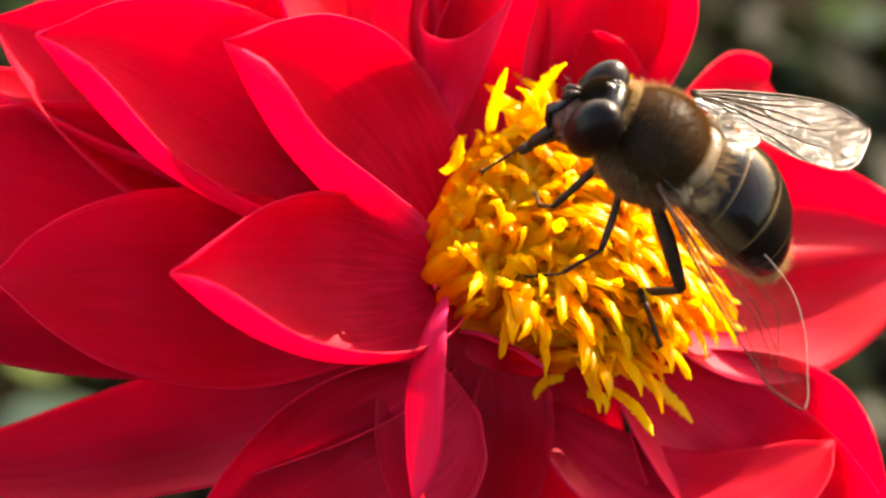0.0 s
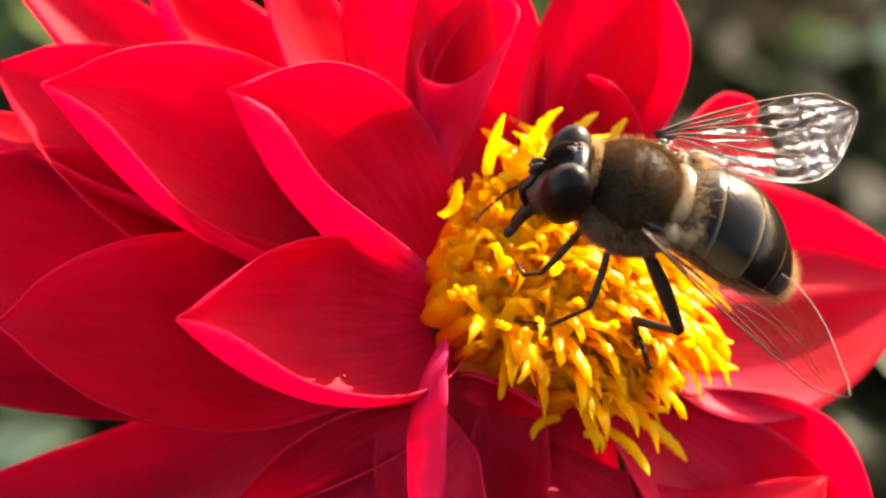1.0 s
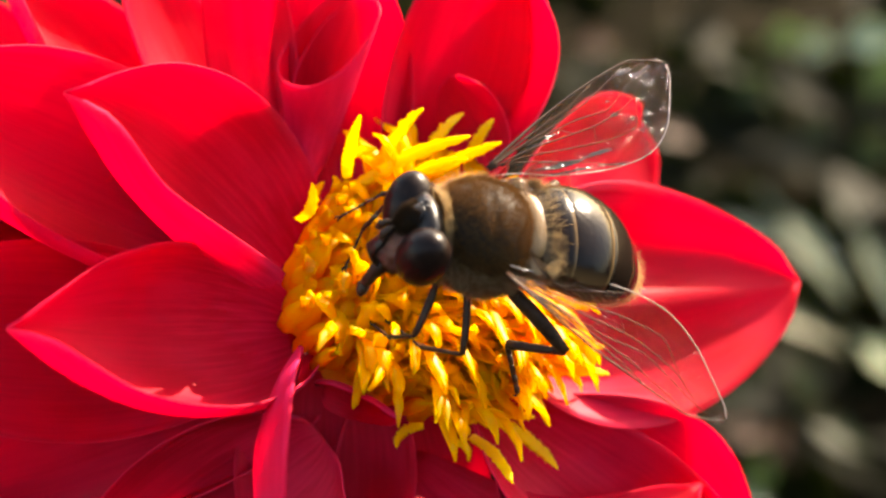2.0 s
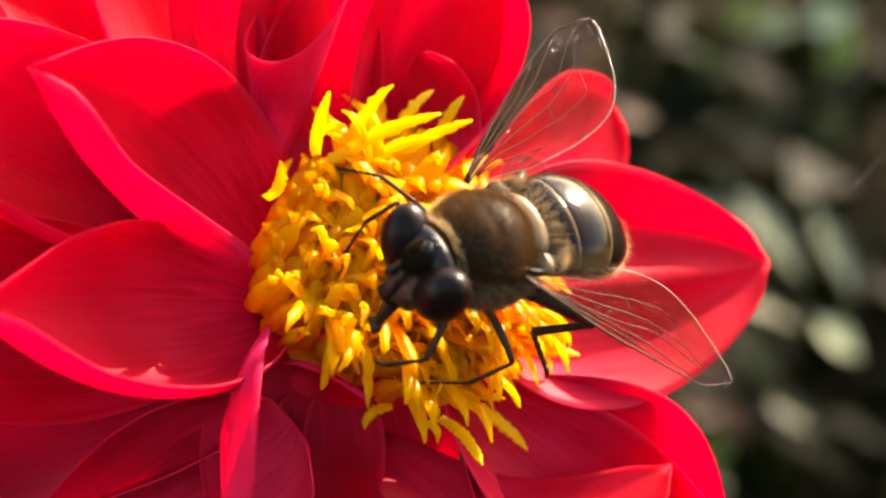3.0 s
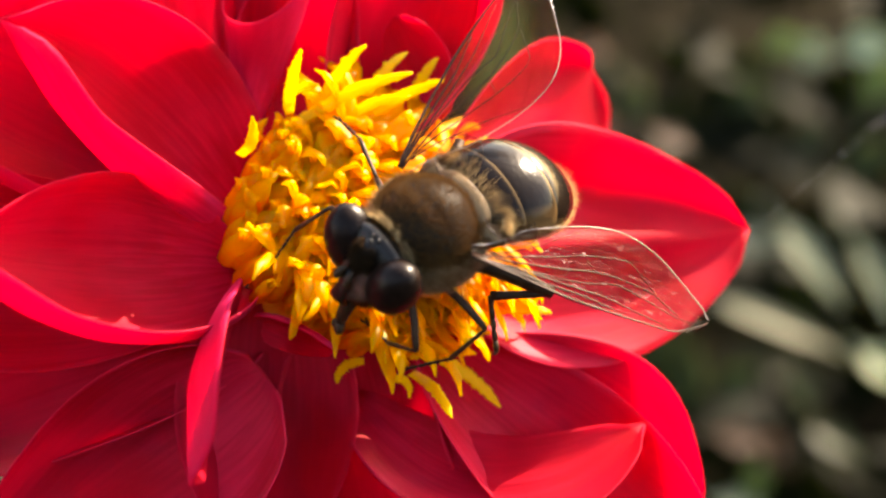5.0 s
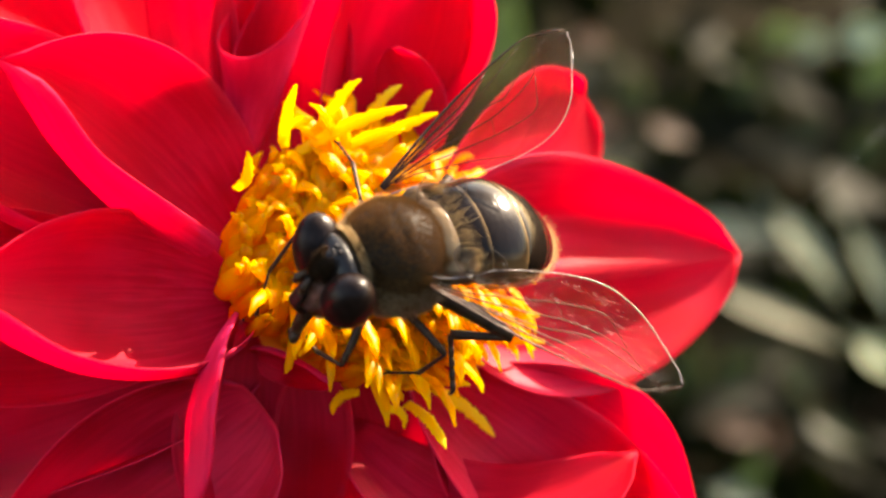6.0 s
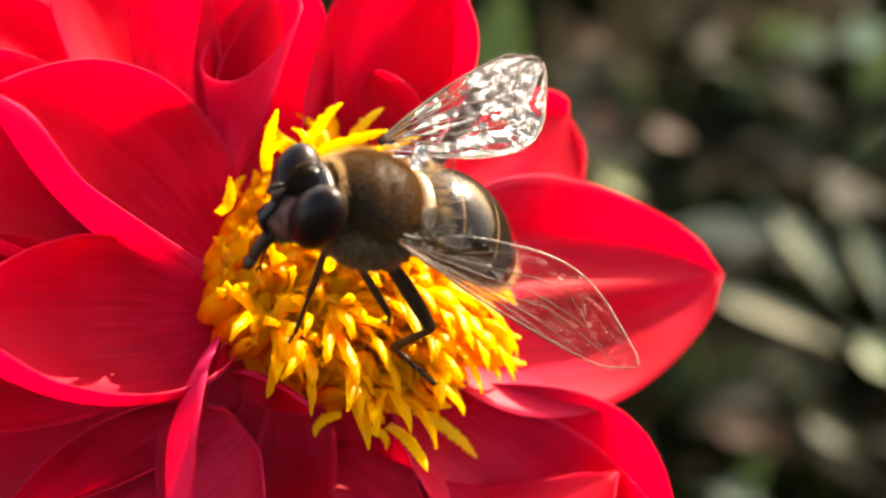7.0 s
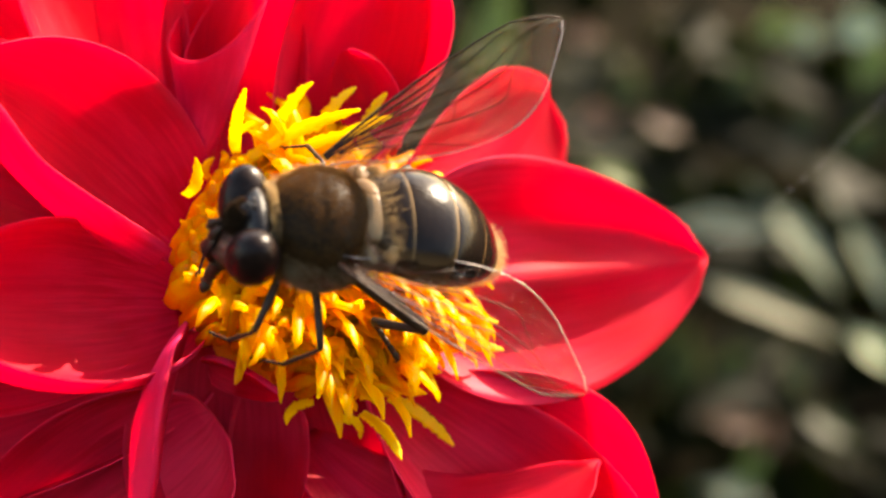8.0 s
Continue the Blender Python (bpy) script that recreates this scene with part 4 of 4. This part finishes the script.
def build_abdomen():
    cuts = [0.0, 0.20, 0.45, 0.68, 0.86, 1.0]
    for k, (u0, u1) in enumerate(zip(cuts, cuts[1:])):
        bm = bmesh.new()
        rows = []
        nu, nv = 9, 36
        for i in range(nu + 1):
            s = i / nu
            u = u0 - 0.015 + (u1 - u0 + 0.03) * s
            mid, t, n, w, h = abdomen_at(min(max(u, 0.0), 0.995))
            lip = 1 + 0.018 * s - (0.03 if s == 0 else 0) + (-0.02 if s == 1 else 0)
            rows.append([mid + (Vector((0, 1, 0)) * math.cos(a) * w + n * math.sin(a) * h * (1 if math.sin(a) > 0 else 0.8)) * lip
                         for a in (2 * math.pi * j / nv for j in range(nv + 1))])
        sheet(bm, rows)
        fly_part("tergite", bm, TERGITE_AMBER if k < 2 else TERGITE, "black plate with amber flanks" if k < 2 else "glossy black plate with a pale hind edge")
    rnd = random.Random(9)
    bm = bmesh.new()
    for k in range(12000):
        u = rnd.random()
        a = rnd.uniform(-0.5, math.pi + 0.5)
        mid, t, n, w, h = abdomen_at(min(u, 0.99))
        d = Vector((0, 1, 0)) * math.cos(a) + n * math.sin(a)
        p = mid + Vector((0, 1, 0)) * math.cos(a) * w + n * math.sin(a) * h
        # thick at the waist and along the rim, thin on the shining back
        keep = 0.6 if u < 0.10 else 0.15 if u < 0.15 else 1.0 if u > 0.88 else 0.5 if math.sin(a) < 0.22 else 0.0
        if rnd.random() > keep:
            continue
        jit = Vector((rnd.gauss(0, 1), rnd.gauss(0, 1), rnd.gauss(0, 1)))
        hair(bm, p, d * 0.7 + t * 1.0 + jit * 0.25, rnd.uniform(0.2, 0.42) * (1.6 if u < 0.2 else 1.5 if u > 0.88 else 1), 0.0045, jit * 0.15)
    fly_part("abdomen_fuzz", bm, FUZZ_PALE, "fine pale hairs on the waist and rim of the abdomen")


build_abdomen()

WING_BASE = Vector((-0.6, 2.3, 1.3))


def wing_outline(u):
    """Front and hind edge at u along the span, mm from the wing's axis."""
    lead = 0.25 + 1.05 * math.sin(math.pi * min(1, 0.06 + 0.62 * u)) ** 0.9
    trail = 0.35 + 2.75 * math.sin(math.pi * min(1.0, 0.02 + 0.74 * u)) ** 1.25
    # the hind edge sweeps forward to a narrow tip
    if u > 0.80:
        lead *= math.sqrt(max(0.0, 1 - ((u - 0.80) / 0.20) ** 2))
    if u > 0.55:
        trail *= max(0.0, 1 - ((u - 0.55) / 0.45) ** 2.2) ** 0.75
    return lead, trail


def build_wing(side):
    """A wing along +x with its front edge at y = -side: a pleated membrane and raised veins."""
    span, nu, nv = 11.8, 90, 44
    def at(u, v):
        lead, trail = wing_outline(u)
        y = -lead + (lead + trail) * v
        pleat = 0.013 * math.sin(v * 40 + 2.5 * u + 2.6 * noise.noise((u * 5, v * 4, 7.1))) * min(1, u * 4)
        z = pleat + 0.22 * (v - 0.35) ** 2 * math.sin(math.pi * u) + 0.06 * noise.noise((u * 6, v * 4, 1.3)) + 0.015 * noise.noise((u * 19, v * 11, 4.4))
        return Vector((span * u, y * side, z))
    bm = bmesh.new()
    top = [[at(i / nu, j / nv) for j in range(nv + 1)] for i in range(nu + 1)]
    sheet(bm, top, 0)
    wing = fly_part("wing", bm, WING, "clear smoky membranous wing", fly)
    # the small rounded lobe at the root of the hind edge
    bm = bmesh.new()
    lobe = lambda r, a: Vector((1.75 + 1.25 * r * math.cos(a), side * (1.55 + 0.95 * r * math.sin(a)), 0.10 + 0.05 * r * math.sin(a * 2) + 0.06 * r * r))
    sheet(bm, [[lobe(i / 8, 2 * math.pi * j / 28) for j in range(29)] for i in range(1, 9)])
    bmesh.ops.remove_doubles(bm, verts=bm.verts, dist=1e-4)
    fly_part("alula", bm, WING, "", wing)
    bm = bmesh.new()
    tube(bm, [lobe(1.0, 2 * math.pi * j / 40) for j in range(39)], 0.016, 5)
    fly_part("lobe_rim", bm, VEIN, "", wing)
    def vein(pts, r0, r1, n=18, name="vein", mat=VEIN):
        bm = bmesh.new()
        path = []
        for i in range(n + 1):
            x = i / n * (len(pts) - 1)
            k = min(int(x), len(pts) - 2)
            f = x - k
            (a, b), (c, d) = pts[k], pts[k + 1]
            path.append(at(a + (c - a) * f, b + (d - b) * f) + Vector((0, 0, 0.02)))
        tube(bm, path, [0.50 * (r0 + (r1 - r0) * i / n) for i in range(n + 1)], 5)
        fly_part(name, bm, mat, "", wing)
    vein([(0.0, 0.02), (0.3, 0.0), (0.6, 0.0), (0.85, 0.0), (0.99, 0.2)], 0.16, 0.05, 26)
    vein([(0.0, 0.1), (0.25, 0.09), (0.45, 0.10), (0.62, 0.03)], 0.12, 0.05)
    vein([(0.0, 0.14), (0.3, 0.18), (0.55, 0.16), (0.80, 0.06)], 0.11, 0.04)
    vein([(0.15, 0.2), (0.45, 0.26), (0.60, 0.36), (0.72, 0.30), (0.92, 0.22)], 0.07, 0.04)
    vein([(0.0, 0.22), (0.25, 0.34), (0.5, 0.44), (0.76, 0.44), (0.86, 0.28)], 0.09, 0.035)
    vein([(0.05, 0.3), (0.25, 0.5), (0.45, 0.62), (0.66, 0.70), (0.76, 0.46)], 0.07, 0.035)
    vein([(0.05, 0.35), (0.2, 0.62), (0.35, 0.82), (0.47, 0.98)], 0.06, 0.03)
    vein([(0.36, 0.23), (0.40, 0.40)], 0.035, 0.035, 5)
    vein([(0.46, 0.62), (0.50, 0.45)], 0.03, 0.03, 5)
    vein([(0.0, 0.6), (0.2, 1.0), (0.5, 1.0), (0.8, 1.0), (0.97, 0.9), (0.995, 0.5)], 0.05, 0.065, 40, "wing_margin", LIT_MARGIN)
    return wing


wing_left = build_wing(1)
wing_right = build_wing(-1)
for s_ in (1, -1):
    bm = bmesh.new()
    ellipsoid(bm, (-2.15, 1.95 * s_, 0.70), (0.95, 0.72, 0.42), 18, 12, lambda p: p + Vector((0, 0, 0.12 * math.sin(p.x * 5))))
    fly_part("calypter", bm, SCUTELLUM, "pale lobe behind the wing base")

# legs: hip, femur length, knee to foot, thickness, knee's lean, the ankle's height off that line
LEGS = {
    "front_left": ((1.35, 1.0, -1.55), 3.0, 4.0, 0.165, (0.1, 1.0, 0.3), 0.35),
    "middle_left": ((0.1, 1.3, -1.75), 3.2, 4.6, 0.165, (-0.4, 1.0, 0.2), 0.45),
    "hind_left": ((-1.4, 1.2, -1.6), 4.4, 3.7, 0.33, (-1.0, 0.7, 0.2), -2.0),
    "front_right": ((1.35, -1.0, -1.55), 3.0, 4.0, 0.165, (0.1, -1.0, 0.3), 0.35),
    "middle_right": ((0.1, -1.3, -1.75), 3.2, 4.6, 0.165, (-0.4, -1.0, 0.2), 0.45),
    "hind_right": ((-1.4, -1.2, -1.6), 4.4, 3.7, 0.33, (-1.0, -0.7, 0.2), -2.0),
}


def build_leg(hip, femur_len, reach, thick, lean, ankle):
    bm = bmesh.new()
    n = 8
    tube(bm, [(femur_len * i / n, 0, 0.12 * math.sin(math.pi * i / n)) for i in range(n + 1)],
         [thick * (0.62 + 0.5 * math.sin(math.pi * (0.1 + 0.8 * i / n))) for i in range(n + 1)], 10)
    rnd = random.Random(int(thick * 1000))
    for k in range(90):
        p = Vector((rnd.uniform(0.2, femur_len), 0, 0))
        a = rnd.uniform(0, 6.28)
        d = Vector((0.4, math.cos(a), math.sin(a)))
        hair(bm, p + Vector((0, math.cos(a), math.sin(a))) * thick * 0.8, d, 0.3, 0.01, Vector((0.2, 0, 0)))
    leg = fly_part("leg", bm, LEG, "black bristly jointed leg")
    bm = bmesh.new()
    knee, heel, foot = Vector((0, 0, 0)), Vector((reach * 0.52, 0, ankle)), Vector((reach, 0, 0))
    tube(bm, [knee.lerp(heel, i / 6) for i in range(7)], [thick * (0.50 + 0.20 * i / 6) for i in range(7)], 8, 0)
    for k in range(5):
        a, b = heel.lerp(foot, k / 5), heel.lerp(foot, (k + 0.96) / 5)
        tube(bm, [a, a.lerp(b, 0.5) + Vector((0, 0, 0.02)), b], [thick * 0.34, thick * 0.44, thick * 0.36], 7, 0)
    for s in (1, -1):
        tube(bm, [foot - Vector((0.05, -0.04 * s, 0)), foot + Vector((0.12, 0.12 * s, 0)), foot + Vector((0.18, 0.14 * s, -0.12))], [0.06, 0.05, 0.02], 5)
    for k in range(80):
        u = rnd.random()
        p = knee.lerp(heel, u * 2) if u < 0.5 else heel.lerp(foot, u * 2 - 1)
        a = rnd.uniform(0, 6.28)
        hair(bm, p + Vector((0, math.cos(a), math.sin(a))) * thick * 0.4, Vector((0.6, math.cos(a), math.sin(a))), 0.2, 0.009, Vector((0.2, 0, 0)))
    fly_part("shin", bm, LEG, "", leg)
    return leg


legs = {name: build_leg(*row) for name, row in LEGS.items()}


# ================= movement =================
def wing_pose(along, side, roll):
    """A wing's pose in fly space, its span along the given direction."""
    x = Vector(along).normalized()
    z = Vector((0, 0, 1))
    z = (z - x * z.dot(x)).normalized()
    y = z.cross(x)
    turn = Matrix((x, y, z)).transposed().to_4x4()
    return Matrix.Translation(Vector((WING_BASE.x, WING_BASE.y * side, WING_BASE.z)) * MM) @ turn @ Matrix.Rotation(radians(roll), 4, "X")


def head_pose(roll, nod=0.0):
    """The head turned about the neck: roll lifts its left eye, nod drops its face."""
    neck = Matrix.Translation(Vector((1.9, 0.14, 0.1)) * MM)
    return neck @ Euler((radians(roll), radians(nod), 0)).to_matrix().to_4x4() @ Matrix.Translation(Vector((-1.9, 0, -0.1)) * MM)


def aim(at, along, up):
    x = along.normalized()
    z = (up - x * up.dot(x)).normalized()
    return Matrix.Translation(at * MM) @ Matrix((x, z.cross(x), z)).transposed().to_4x4()


def leg_rows(name, fly_rows, feet):
    """Poses of the femur in fly space and the shin on it, so that the foot stands at a place of the bloom (mm) at each time."""
    hip, fl, sl, thick, lean, ankle = LEGS[name]
    hip, lean = Vector(hip), Vector(lean)
    femur, shin = [], []
    for (t, m), foot in zip(fly_rows, feet):
        goal = (m.inverted() @ (BLOOM @ (Vector(foot) * MM))) / MM
        way = goal - hip
        d = min(max(way.length, abs(fl - sl) + 0.4), fl + sl - 0.05)
        way = way.normalized()
        side = (lean - way * lean.dot(way)).normalized()
        c = (fl * fl + d * d - sl * sl) / (2 * fl * d)
        knee = hip + way * fl * c + side * fl * math.sqrt(max(0.0, 1 - c * c))
        end = hip + way * d
        a = aim(hip, knee - hip, side)
        b = aim(knee, end - knee, side)
        femur.append((t, a))
        shin.append((t, a.inverted() @ b))
    return femur, shin


def motions():
    fly_rows = [
        (0, pose(0.00465, -0.00100, 0.60756, -17.3, -29.9, 166.8)),
        (0.2, pose(0.00386, -0.00108, 0.60751, -14.7, -24.4, 171.7)),
        (0.5, pose(0.00303, -0.00133, 0.60766, -13.5, -16.0, 173.3)),
        (1, pose(0.00372, -0.00160, 0.60775, -13.5, -15.4, 171.8)),
        (1.2, pose(0.00425, -0.00210, 0.60716, -17.0, -16.7, -169.5)),
        (1.5, pose(0.00449, -0.00219, 0.60690, -21.7, -17.3, -169.1)),
        (1.8, pose(0.00353, -0.00240, 0.60639, -21.2, -18.2, -165.1)),
        (2, pose(0.00369, -0.00234, 0.60623, -20.2, -15.6, -167.3)),
        (2.2, pose(0.00351, -0.00225, 0.60602, -18.9, -14.4, -167.5)),
        (3.3, pose(0.00526, -0.00301, 0.60453, -16.7, -2.6, -139.6)),
        (3.5, pose(0.00510, -0.00299, 0.60455, -18.1, 1.4, -136.0)),
        (4, pose(0.00391, -0.00360, 0.60393, -18.5, 6.6, -139.5)),
        (4.5, pose(0.00435, -0.00377, 0.60399, -17.0, 5.6, -140.1)),
        (4.7, pose(0.00431, -0.00417, 0.60396, -16.5, 5.1, -139.7)),
        (5.8, pose(0.00321, -0.00430, 0.60438, -19.5, -5.7, -154.1)),
        (6, pose(0.00302, -0.00436, 0.60481, -19.0, -4.1, -152.4)),
        (6.2, pose(0.00290, -0.00455, 0.60484, -19.3, -3.6, -153.3)),
        (6.4, pose(0.00379, -0.00421, 0.60563, -24.0, -24.2, -161.2)),
        (6.5, pose(0.00396, -0.00341, 0.60682, -23.4, -28.0, -162.1)),
        (6.8, pose(0.00411, -0.00343, 0.60697, -19.3, -26.8, -162.1)),
        (7, pose(0.00287, -0.00297, 0.60782, -17.0, -24.6, -162.8)),
        (7.2, pose(0.00329, -0.00284, 0.60778, -15.9, -22.0, -165.2)),
        (7.5, pose(0.00321, -0.00355, 0.60665, -18.9, -20.0, -165.3)),
        (8, pose(0.00202, -0.00358, 0.60621, -19.1, -9.6, -168.1)),
    ]
    left_rows = [
        (0, wing_pose((-0.901, 0.389, -0.192), 1, -6)),
        (0.2, wing_pose((-0.907, 0.391, -0.158), 1, -6)),
        (0.5, wing_pose((-0.912, 0.388, -0.130), 1, -6)),
        (1, wing_pose((-0.925, 0.285, -0.250), 1, -6)),
        (1.2, wing_pose((-0.851, 0.476, -0.221), 1, -6)),
        (1.5, wing_pose((-0.859, 0.473, -0.195), 1, -6)),
        (1.8, wing_pose((-0.864, 0.475, -0.168), 1, -6)),
        (2, wing_pose((-0.858, 0.481, -0.180), 1, -4)),
        (2.2, wing_pose((-0.857, 0.486, -0.170), 1, -2)),
        (3.3, wing_pose((-0.743, 0.549, -0.381), 1, 0)),
        (3.5, wing_pose((-0.755, 0.582, -0.301), 1, 2)),
        (4, wing_pose((-0.743, 0.628, -0.231), 1, 2)),
        (4.5, wing_pose((-0.735, 0.598, -0.319), 1, 2)),
        (4.7, wing_pose((-0.737, 0.592, -0.327), 1, 2)),
        (5.8, wing_pose((-0.758, 0.639, -0.130), 1, 2)),
        (6, wing_pose((-0.759, 0.641, -0.118), 1, 2)),
        (6.2, wing_pose((-0.754, 0.651, -0.090), 1, 2)),
        (6.4, wing_pose((-0.881, 0.472, -0.038), 1, -2)),
        (6.5, wing_pose((-0.855, 0.518, -0.020), 1, -4)),
        (6.8, wing_pose((-0.858, 0.504, -0.098), 1, -4)),
        (7, wing_pose((-0.893, 0.448, 0.030), 1, 4)),
        (7.2, wing_pose((-0.914, 0.406, -0.023), 1, 4)),
        (7.5, wing_pose((-0.871, 0.491, -0.014), 1, 2)),
        (8, wing_pose((-0.867, 0.457, -0.200), 1, 2)),
    ]
    right_rows = [
        (0, wing_pose((-0.809, -0.546, -0.219), -1, -14)),
        (0.2, wing_pose((-0.782, -0.610, -0.126), -1, -9)),
        (0.5, wing_pose((-0.784, -0.616, -0.074), -1, 10)),
        (1, wing_pose((-0.816, -0.568, -0.105), -1, 11)),
        (1.2, wing_pose((-0.828, -0.559, -0.041), -1, 2)),
        (1.5, wing_pose((-0.793, -0.602, -0.093), -1, 5)),
        (1.8, wing_pose((-0.823, -0.566, 0.049), -1, 4)),
        (2, wing_pose((-0.817, -0.574, 0.047), -1, 2)),
        (2.2, wing_pose((-0.831, -0.555, 0.043), -1, 2)),
        (3.3, wing_pose((-0.852, -0.499, 0.157), -1, 2)),
        (3.5, wing_pose((-0.900, -0.411, 0.145), -1, 4)),
        (4, wing_pose((-0.920, -0.361, 0.151), -1, 2)),
        (4.5, wing_pose((-0.911, -0.387, 0.140), -1, 2)),
        (4.7, wing_pose((-0.903, -0.375, 0.212), -1, 2)),
        (5.8, wing_pose((-0.902, -0.386, 0.194), -1, 2)),
        (6, wing_pose((-0.903, -0.361, 0.233), -1, 2)),
        (6.2, wing_pose((-0.899, -0.364, 0.244), -1, 2)),
        (6.4, wing_pose((-0.802, -0.585, 0.120), -1, -4)),
        (6.5, wing_pose((-0.812, -0.583, 0.008), -1, -5)),
        (6.8, wing_pose((-0.813, -0.582, 0.032), -1, 1)),
        (7, wing_pose((-0.811, -0.582, 0.063), -1, 8)),
        (7.2, wing_pose((-0.820, -0.559, 0.124), -1, 10)),
        (7.5, wing_pose((-0.835, -0.461, 0.299), -1, 4)),
        (8, wing_pose((-0.847, -0.346, 0.404), -1, 2)),
    ]
    walk(fly, fly_rows)
    walk(wing_left, left_rows)
    walk(head_part, [(0, head_pose(26)), (0.5, head_pose(26)), (1, head_pose(24)), (1.5, head_pose(20)), (2.2, head_pose(14)),
                     (3.3, head_pose(2)), (4, head_pose(2)), (4.7, head_pose(3)), (5.8, head_pose(8)), (6.2, head_pose(10)),
                     (6.5, head_pose(20)), (7, head_pose(24)), (7.5, head_pose(16)), (8, head_pose(10))])
    walk(wing_right, right_rows)
    steps = {
        "front_left": [(-0.2, 3.1, 0.5), (-0.2, 3, 0.6), (-0.9, 1.9, 1.2), (-1, 1.8, 1.3), (-2.2, -1.1, 2.8), (-1.3, -0.6, 2.3), (-1.1, -0.9, 2.4), (-1, -0.7, 2.3), (-1.3, -0.5, 2.3), (-0.1, -3, 2.9), (-0, -1.7, 2.4), (2, -3.2, 2.4), (2, -3.1, 2.4), (2.1, -3.4, 2.4), (-1.5, -2.4, 3.1), (-1.3, -2.2, 3), (-1.5, -2.6, 3.2), (-1.5, -2.4, 3.1), (-1.4, -2.3, 3), (-1.4, -2.4, 3.1), (-1.3, -2.4, 3), (-1, -2.3, 2.9), (-0.9, -1.3, 2.5), (-2.9, -2.1, 3.4)],
        "middle_left": [(-0.6, -0.7, 2.2), (-0.7, -0.8, 2.2), (-0.9, -0.8, 2.3), (-0.9, -0.8, 2.3), (-0.5, -0.8, 2.2), (-0.4, -0.8, 2.1), (-0.6, -1.2, 2.4), (-0.3, -0.6, 2), (-0.5, -0.9, 2.2), (3.9, -4.7, 2.4), (2, -3.2, 2.4), (4.2, -5.5, 2.7), (3.9, -5.2, 2.6), (3.7, -5.8, 2.9), (2.4, -4.8, 2.9), (2.6, -4.4, 2.7), (2.6, -4.6, 2.8), (3.5, -4.1, 2.3), (4, -3.8, 2), (3.7, -2.8, 1.7), (3.1, -0.9, 1.2), (2.8, -2.9, 2), (-1.5, -3.3, 3.4), (-1.3, -3.2, 3.4)],
        "hind_left": [(5.5, -3.9, 1.6), (5.4, -3.9, 1.6), (5.3, -3.9, 1.7), (5.2, -3.1, 1.4), (5.3, -3.3, 1.4), (5.5, -3.3, 1.4), (5.4, -3.8, 1.6), (5.5, -3.9, 1.6), (5.5, -3.8, 1.6), (9.1, -3.5, 0.4), (9.1, -3, 0.2), (7.8, -4.2, 2.1), (7.7, -4.3, 2.5), (7.7, -4.7, 2.8), (5.5, -5.5, 3.8), (5.6, -5.2, 4.1), (5.5, -5.2, 4.2), (5.7, -3.5, 1.4), (5.4, -3.7, 1.6), (5.6, -3.7, 1.5), (5.7, -4, 1.6), (5.8, -4.2, 1.6), (5.8, -4.3, 1.7), (5.2, -3.5, 1.5)],
        "front_right": [(-2.8, 4.1, 0.9), (-2.9, 4.1, 0.9), (-2.9, 4, 1), (-2.9, 4, 0.9), (-0.4, 2, 1.1), (-1.3, 1.8, 1.4), (-1.8, 4.3, 0.5), (-2.3, 1.9, 1.7), (-2.5, 1.9, 1.7), (-0.6, 1.2, 1.4), (-1.3, -0.3, 2.2), (-2.9, -0.1, 2.6), (-2.4, -0.1, 2.5), (-2.6, -0.3, 2.6), (-3.4, -1.9, 3.5), (-3.2, -1.6, 3.3), (-3.4, -1.9, 3.5), (-2.4, -0.4, 2.6), (-2.5, 1.2, 2), (-2.6, 1.1, 2), (-2.4, 1.5, 1.8), (-3.6, 0.6, 2.6), (-3.7, 0.8, 2.5), (-3.6, 0.6, 2.5)],
        "middle_right": [(3.6, 7.9, 0.2), (2.3, 7.4, 0.1), (1.6, 6.9, 0.2), (2.4, 6.8, 0.4), (-0.9, 5.8, -0.4), (-1.4, 5.9, -0.2), (0.2, 5.5, 1.2), (-2.6, 4.2, 0.8), (-2.6, 4.3, 0.7), (-0.2, 6.3, -0.8), (-0, 6.3, -0.8), (-0.1, 6.3, -0.8), (-0, 6.3, -0.8), (-0.2, 6.2, -0.7), (0, 6.3, -0.8), (0.2, 6.4, -0.9), (0.2, 6.3, -0.9), (0.1, 6.4, -0.9), (0.2, 5.5, 2.7), (0.3, 5.2, 2.7), (-0.9, 5.8, 2.7), (-0.3, 5.8, 2.4), (0.3, 6.3, -0.9), (0, 6.3, -0.8)],
        "hind_right": [(7, 5.7, -0.8), (6, 5.5, -0.8), (5.5, 5.6, -0.4), (6.4, 5.4, -0.1), (5.1, 5.3, -0.5), (5.4, 5.6, -0.5), (3.9, 5, -0.7), (4.4, 4.9, -0.8), (4.3, 4.7, -1), (4, 3.5, -1.2), (3.6, 4, -1), (3.4, 3.4, -0.9), (3.5, 3.1, -0.9), (3.4, 2.7, -0.6), (3.3, 2.4, -0.4), (3, 2.6, -0.1), (3, 2.6, 0.1), (3.5, 3.3, 0.2), (3.6, 4.6, 0.3), (3.7, 4.3, 0.4), (2.6, 5.1, 0.5), (3.4, 5.1, 0.4), (3.5, 4.1, 0.3), (3.2, 3.7, 0.2)],
    }
    for name, feet in steps.items():
        femur, shin = leg_rows(name, fly_rows, feet)
        walk(legs[name], femur)
        walk(legs[name].children[0], shin)


motions()
